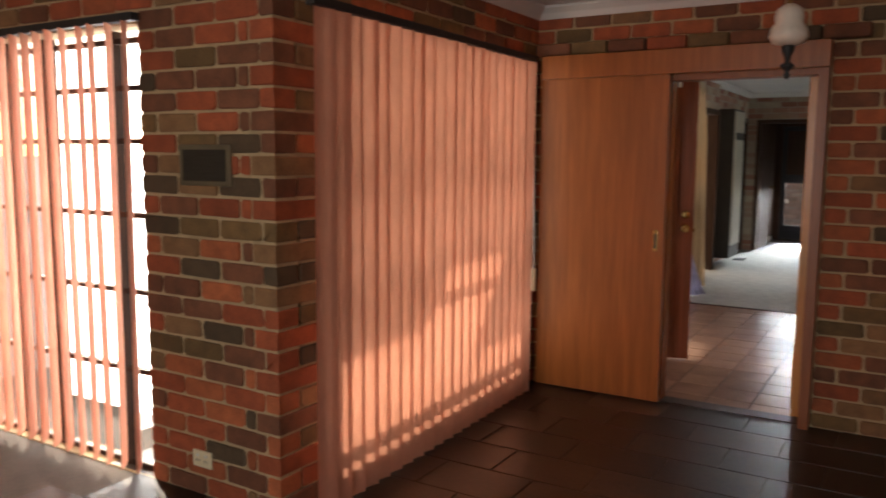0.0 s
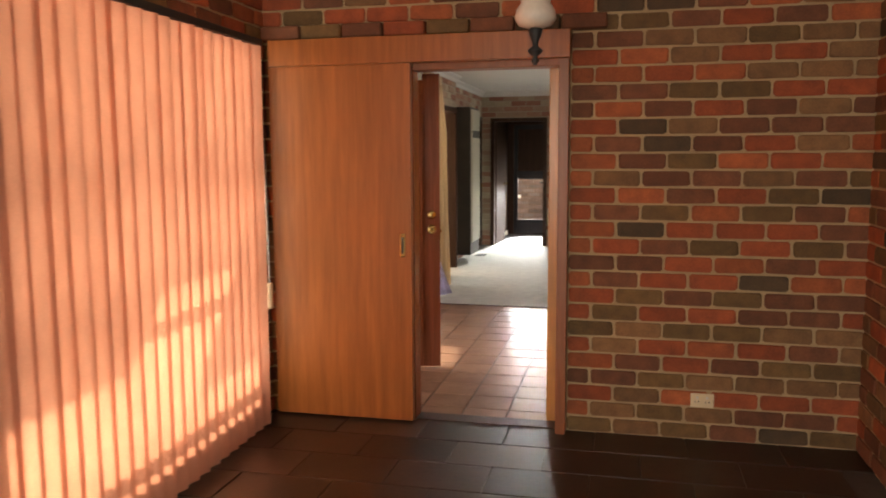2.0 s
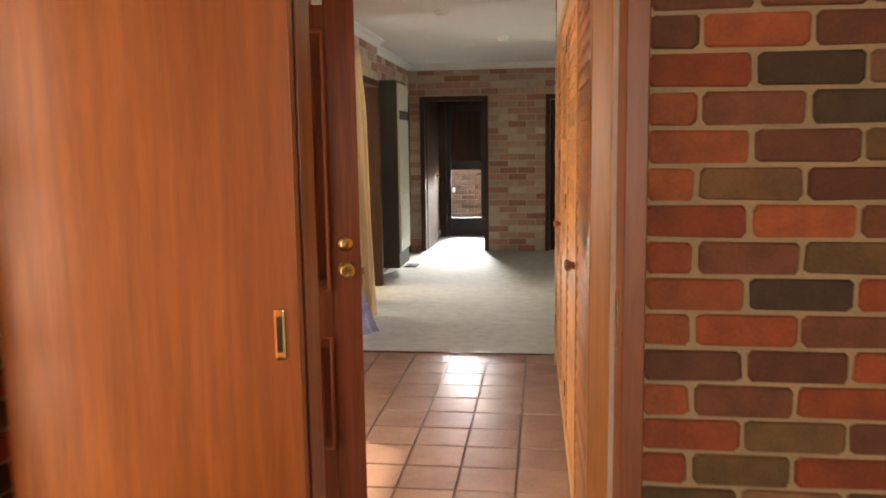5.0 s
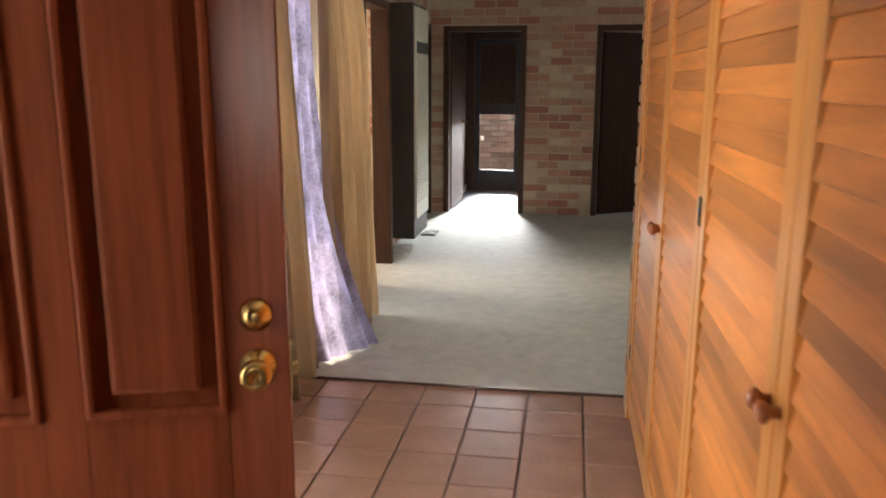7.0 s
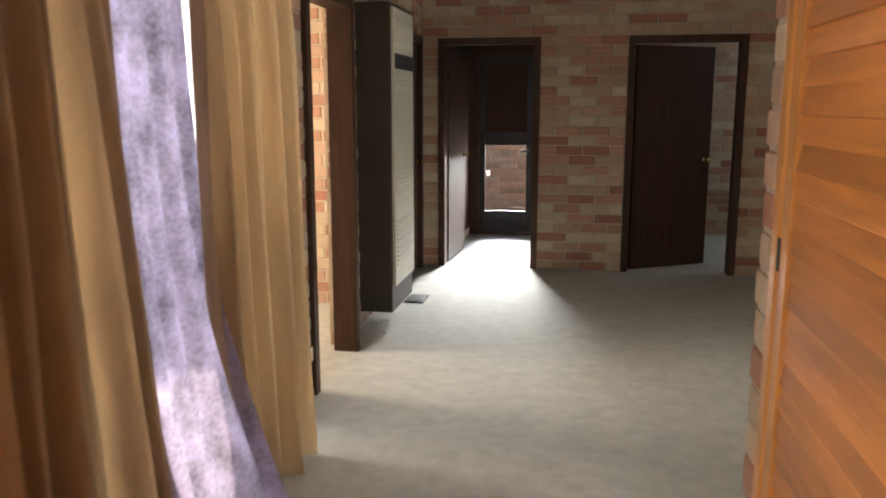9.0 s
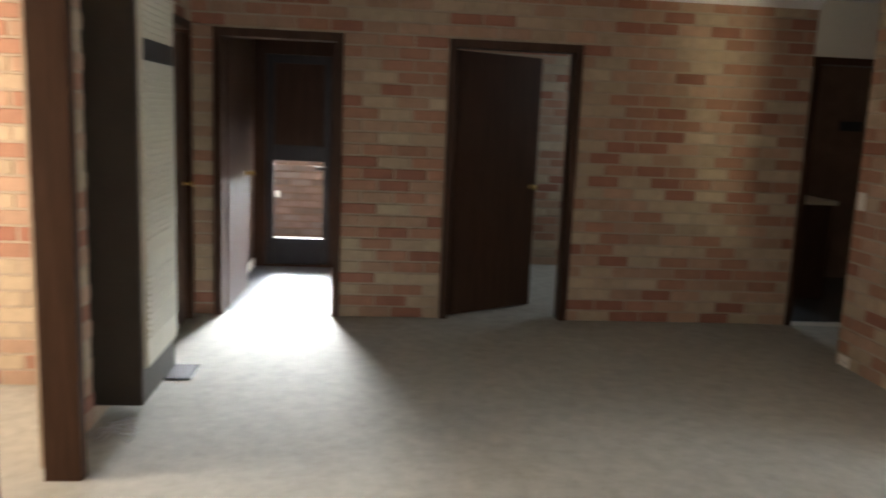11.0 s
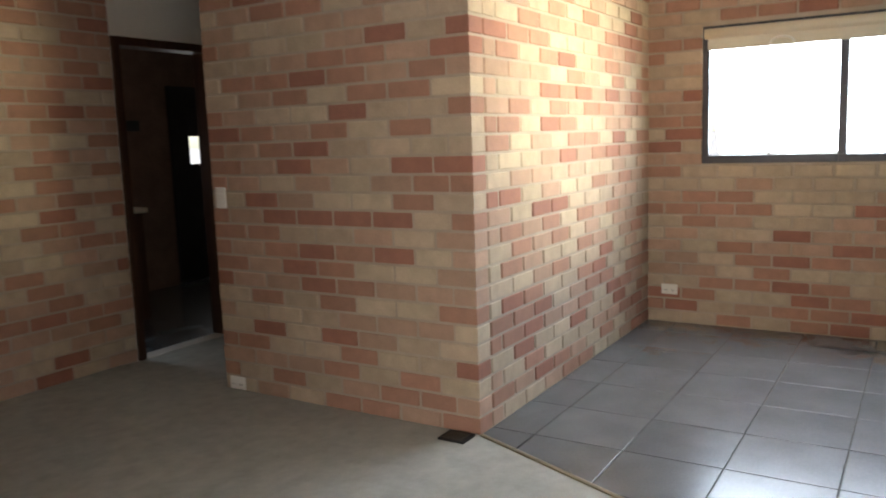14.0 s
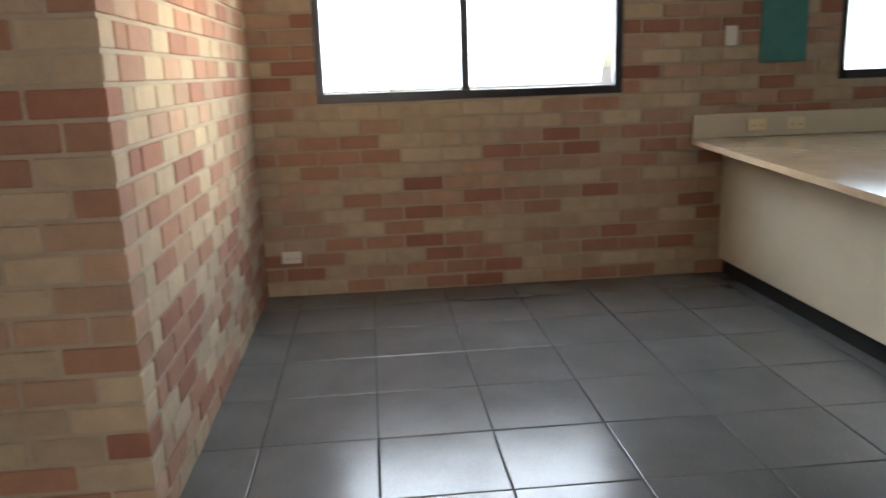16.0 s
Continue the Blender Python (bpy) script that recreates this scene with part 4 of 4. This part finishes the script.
part("body", box((1.95, 7.62, 0.10), (XE - 0.02, 8.08, 0.826), 0.003), M["laminate"], kb, "cream laminate panel")
part("kickboard", box((1.98, 7.66, 0.0), (XE - 0.02, 8.05, 0.10)), M["kick"], kb, "black kickboard")
us = thing("upstand", "cream laminate upstand along the window wall", "upstand")
part("board", box((XE - 0.035, 6.0, 0.862), (XE - 0.008, 8.28, 1.005), 0.003), M["laminate"], us)
sb = thing("sink_bench", "cream kitchen bench below the window", "bench")
part("worktop", box((XE - 0.62, 5.95, 0.826), (XE - 0.02, 7.545, 0.86), 0.003), M["bench"], sb)
part("body", box((XE - 0.58, 5.95, 0.10), (XE - 0.02, 7.545, 0.826), 0.003), M["laminate"], sb)
part("kickboard", box((XE - 0.52, 5.95, 0.0), (XE - 0.02, 7.545, 0.10)), M["kick"], sb)
for y in (7.88, 7.63):
    plate("cream double outlet on the bench upstand", Matrix.Translation((XE - 0.036, y, 0.935)) @ pose(0, 0, 0, 0, 0, -90), mat="ivory", sockets=2)
solid("floor_stain", box((4.28, 9.35, 0.001), (4.33, 9.75, 0.004), 0.001), M["black"], "thin dark scrap of sealant on the tiles", "scrap")


# ---- pieces: tiles and bricks ----
def tile_field(parent_name, x0, y0, px, py, nx, ny, gap_w, mat, keep, z=0.0, shift=0.0):
    root = bpy.data.objects[parent_name]
    me = mesh_of("tile", box((gap_w / 2 - px / 2, gap_w / 2 - py / 2, -0.012), (px / 2 - gap_w / 2, py / 2 - gap_w / 2, 0.0), 0.003), mat)
    rnd = random.Random(3)
    for j in range(ny):
        for i in range(nx):
            x, y = x0 + (i + 0.5) * px + (shift * px if j % 2 else 0), y0 + (j + 0.5) * py
            if keep(x, y):
                t = new("tile", me)
                t.parent = root
                t.matrix_basis = pose(x, y, z + rnd.uniform(-0.0008, 0.0008), rnd.uniform(-0.06, 0.06), rnd.uniform(-0.06, 0.06), 0)


tile_field("floor_dining_bed", -3.01, -1.0, 0.46, 0.305, 9, 19, 0.006, M["slate"], lambda x, y: x < XR - 0.1 and y < YA, 0.0, -0.5)
tile_field("floor_hall_bed", -1.53 - 4 * 0.258, 8.02 - 0.2475 * 13, 0.258, 0.2475, 8, 14, 0.010, M["terracotta"], lambda x, y: x < -0.5 and y > 4.85)
tile_field("floor_kitchen_bed", 2.14 - 4 * 0.435, 9.42 - 9 * 0.43, 0.435, 0.43, 10, 13, 0.006, M["greytile"], lambda x, y: x < XE + 0.1 and y > 5.7 and y < YK + 0.1)

BRICK_MESH = {}
COURSE, BLEN, JOINT = 0.088, 0.245, 0.013


def brick_mesh(length, mat, style, variant, d=0.045):
    """One chamfered brick face, its front at y = 0 and its body behind."""
    key = (round(length, 3 if d > 0.1 else 2), mat.name, variant, d)
    if key not in BRICK_MESH:
        h = COURSE - JOINT
        c = 0.003 if d > 0.1 else 0.010 if style == "clinker" else 0.005
        rnd = random.Random(variant * 7 + 1)
        bm = bmesh.new()
        l = length / 2
        j = lambda s: rnd.uniform(-s, s)
        s = 0.0065 if style == "clinker" else 0.0015
        out = [(-l, 0, c), (-l + c, 0, 0), (l - c, 0, 0), (l, 0, c), (l, 0, h - c), (l - c, 0, h), (-l + c, 0, h), (-l, 0, h - c)]
        front = [bm.verts.new((x * (1 - (0.001 if d > 0.1 else 0.008) / max(l, 0.03)) + j(s), 0.0, (z - h / 2) * 0.92 + h / 2 + j(s * 0.6))) for x, _, z in out]
        mid = [bm.verts.new((x + j(s * 0.5), 0.006, z + j(s * 0.4))) for x, _, z in out]
        back = [bm.verts.new((x, d, z)) for x, _, z in out]
        bm.faces.new(front)
        for p, q in ((front, mid), (mid, back)):
            for i in range(8):
                bm.faces.new((p[i], q[i], q[(i + 1) % 8], p[(i + 1) % 8]))
        BRICK_MESH[key] = mesh_of("brick", bm, mat)
    return BRICK_MESH[key]


def lay_bricks(ob, m, length, z1, holes, kind, near, ends, phase):
    rnd = random.Random(sum(ord(c) for c in ob.name))
    mats, weights = {"clinker": (CLINKER, CLINKER_W), "cream": (CREAM, CREAM_W), "weathered": (DIMMED, [2, 2, 1])}[kind]
    proud = 0.011 if kind == "clinker" else 0.007
    spots = []
    for k in range(int(z1 / COURSE)):
        z = k * COURSE
        zc = z + COURSE / 2
        even = k % 2 == 0
        lo = 0 if not ends[0] else (-proud if even == (ends[0] == 1) else 0.112 + JOINT)
        hi = 0 if not ends[1] else (proud if even == (ends[1] == 1) else -0.112 - JOINT)
        solid_u = [(lo, length + hi)]
        for a, b, p, q in holes:
            if p - COURSE * 0.5 < zc < q + COURSE * 0.4:
                solid_u = [iv for s, e in solid_u for iv in ((s, min(e, a)), (max(s, b), e)) if iv[1] - iv[0] > 0.03]
        off = phase + (BLEN / 2 if k % 2 else 0)
        for s, e in solid_u:
            cuts = [s] + [off + i * BLEN for i in range(-2, int(length / BLEN) + 2) if s + 0.045 < off + i * BLEN < e - 0.045] + [e]
            for a, b in zip(cuts, cuts[1:]):
                ga = 0 if a == s else JOINT / 2
                gb = 0 if b == e else JOINT / 2
                deep = (a == lo and lo < 0) or (b == length + hi and hi > 0)
                spots.append(((a + ga + b - gb) / 2, b - gb - a - ga, z + JOINT / 2, 0.112 + proud if deep else 0.045))
    eye = Vector(near)
    spots.sort(key=lambda q: (m @ Vector((q[0], 0, q[2])) - eye).length)
    rest = {}
    for i, (u, l, z, deep) in enumerate(spots):
        mat = rnd.choices(mats, weights)[0]
        place = Matrix.Translation((u, -proud + rnd.uniform(-0.002, 0.002), z)) @ pose(0, 0, 0, rnd.uniform(-0.4, 0.4), rnd.uniform(-0.25, 0.25), rnd.uniform(-0.3, 0.3))
        me = brick_mesh(l, mat, kind, rnd.randrange(4), deep)
        if deep > 0.1:
            place = Matrix.Translation((u, -proud, z))
        if i < 300:
            b = new("brick", me)
            b.parent = ob
            b.matrix_basis = m @ place
        else:
            vs, fs = rest.setdefault(mat.name, ([], []))
            n = len(vs)
            mm = m @ place
            vs.extend((mm @ v.co)[:] for v in me.vertices)
            fs.extend([n + v for v in f.vertices] for f in me.polygons)
    for name, (vs, fs) in rest.items():
        me = bpy.data.meshes.new("brickwork")
        me.from_pydata(vs, [], fs)
        me.materials.append(bpy.data.materials[name])
        b = new("brickwork", me)
        b.parent = ob
        tagged(b, kind="stuff")


for job in BRICK_JOBS:
    lay_bricks(*job)
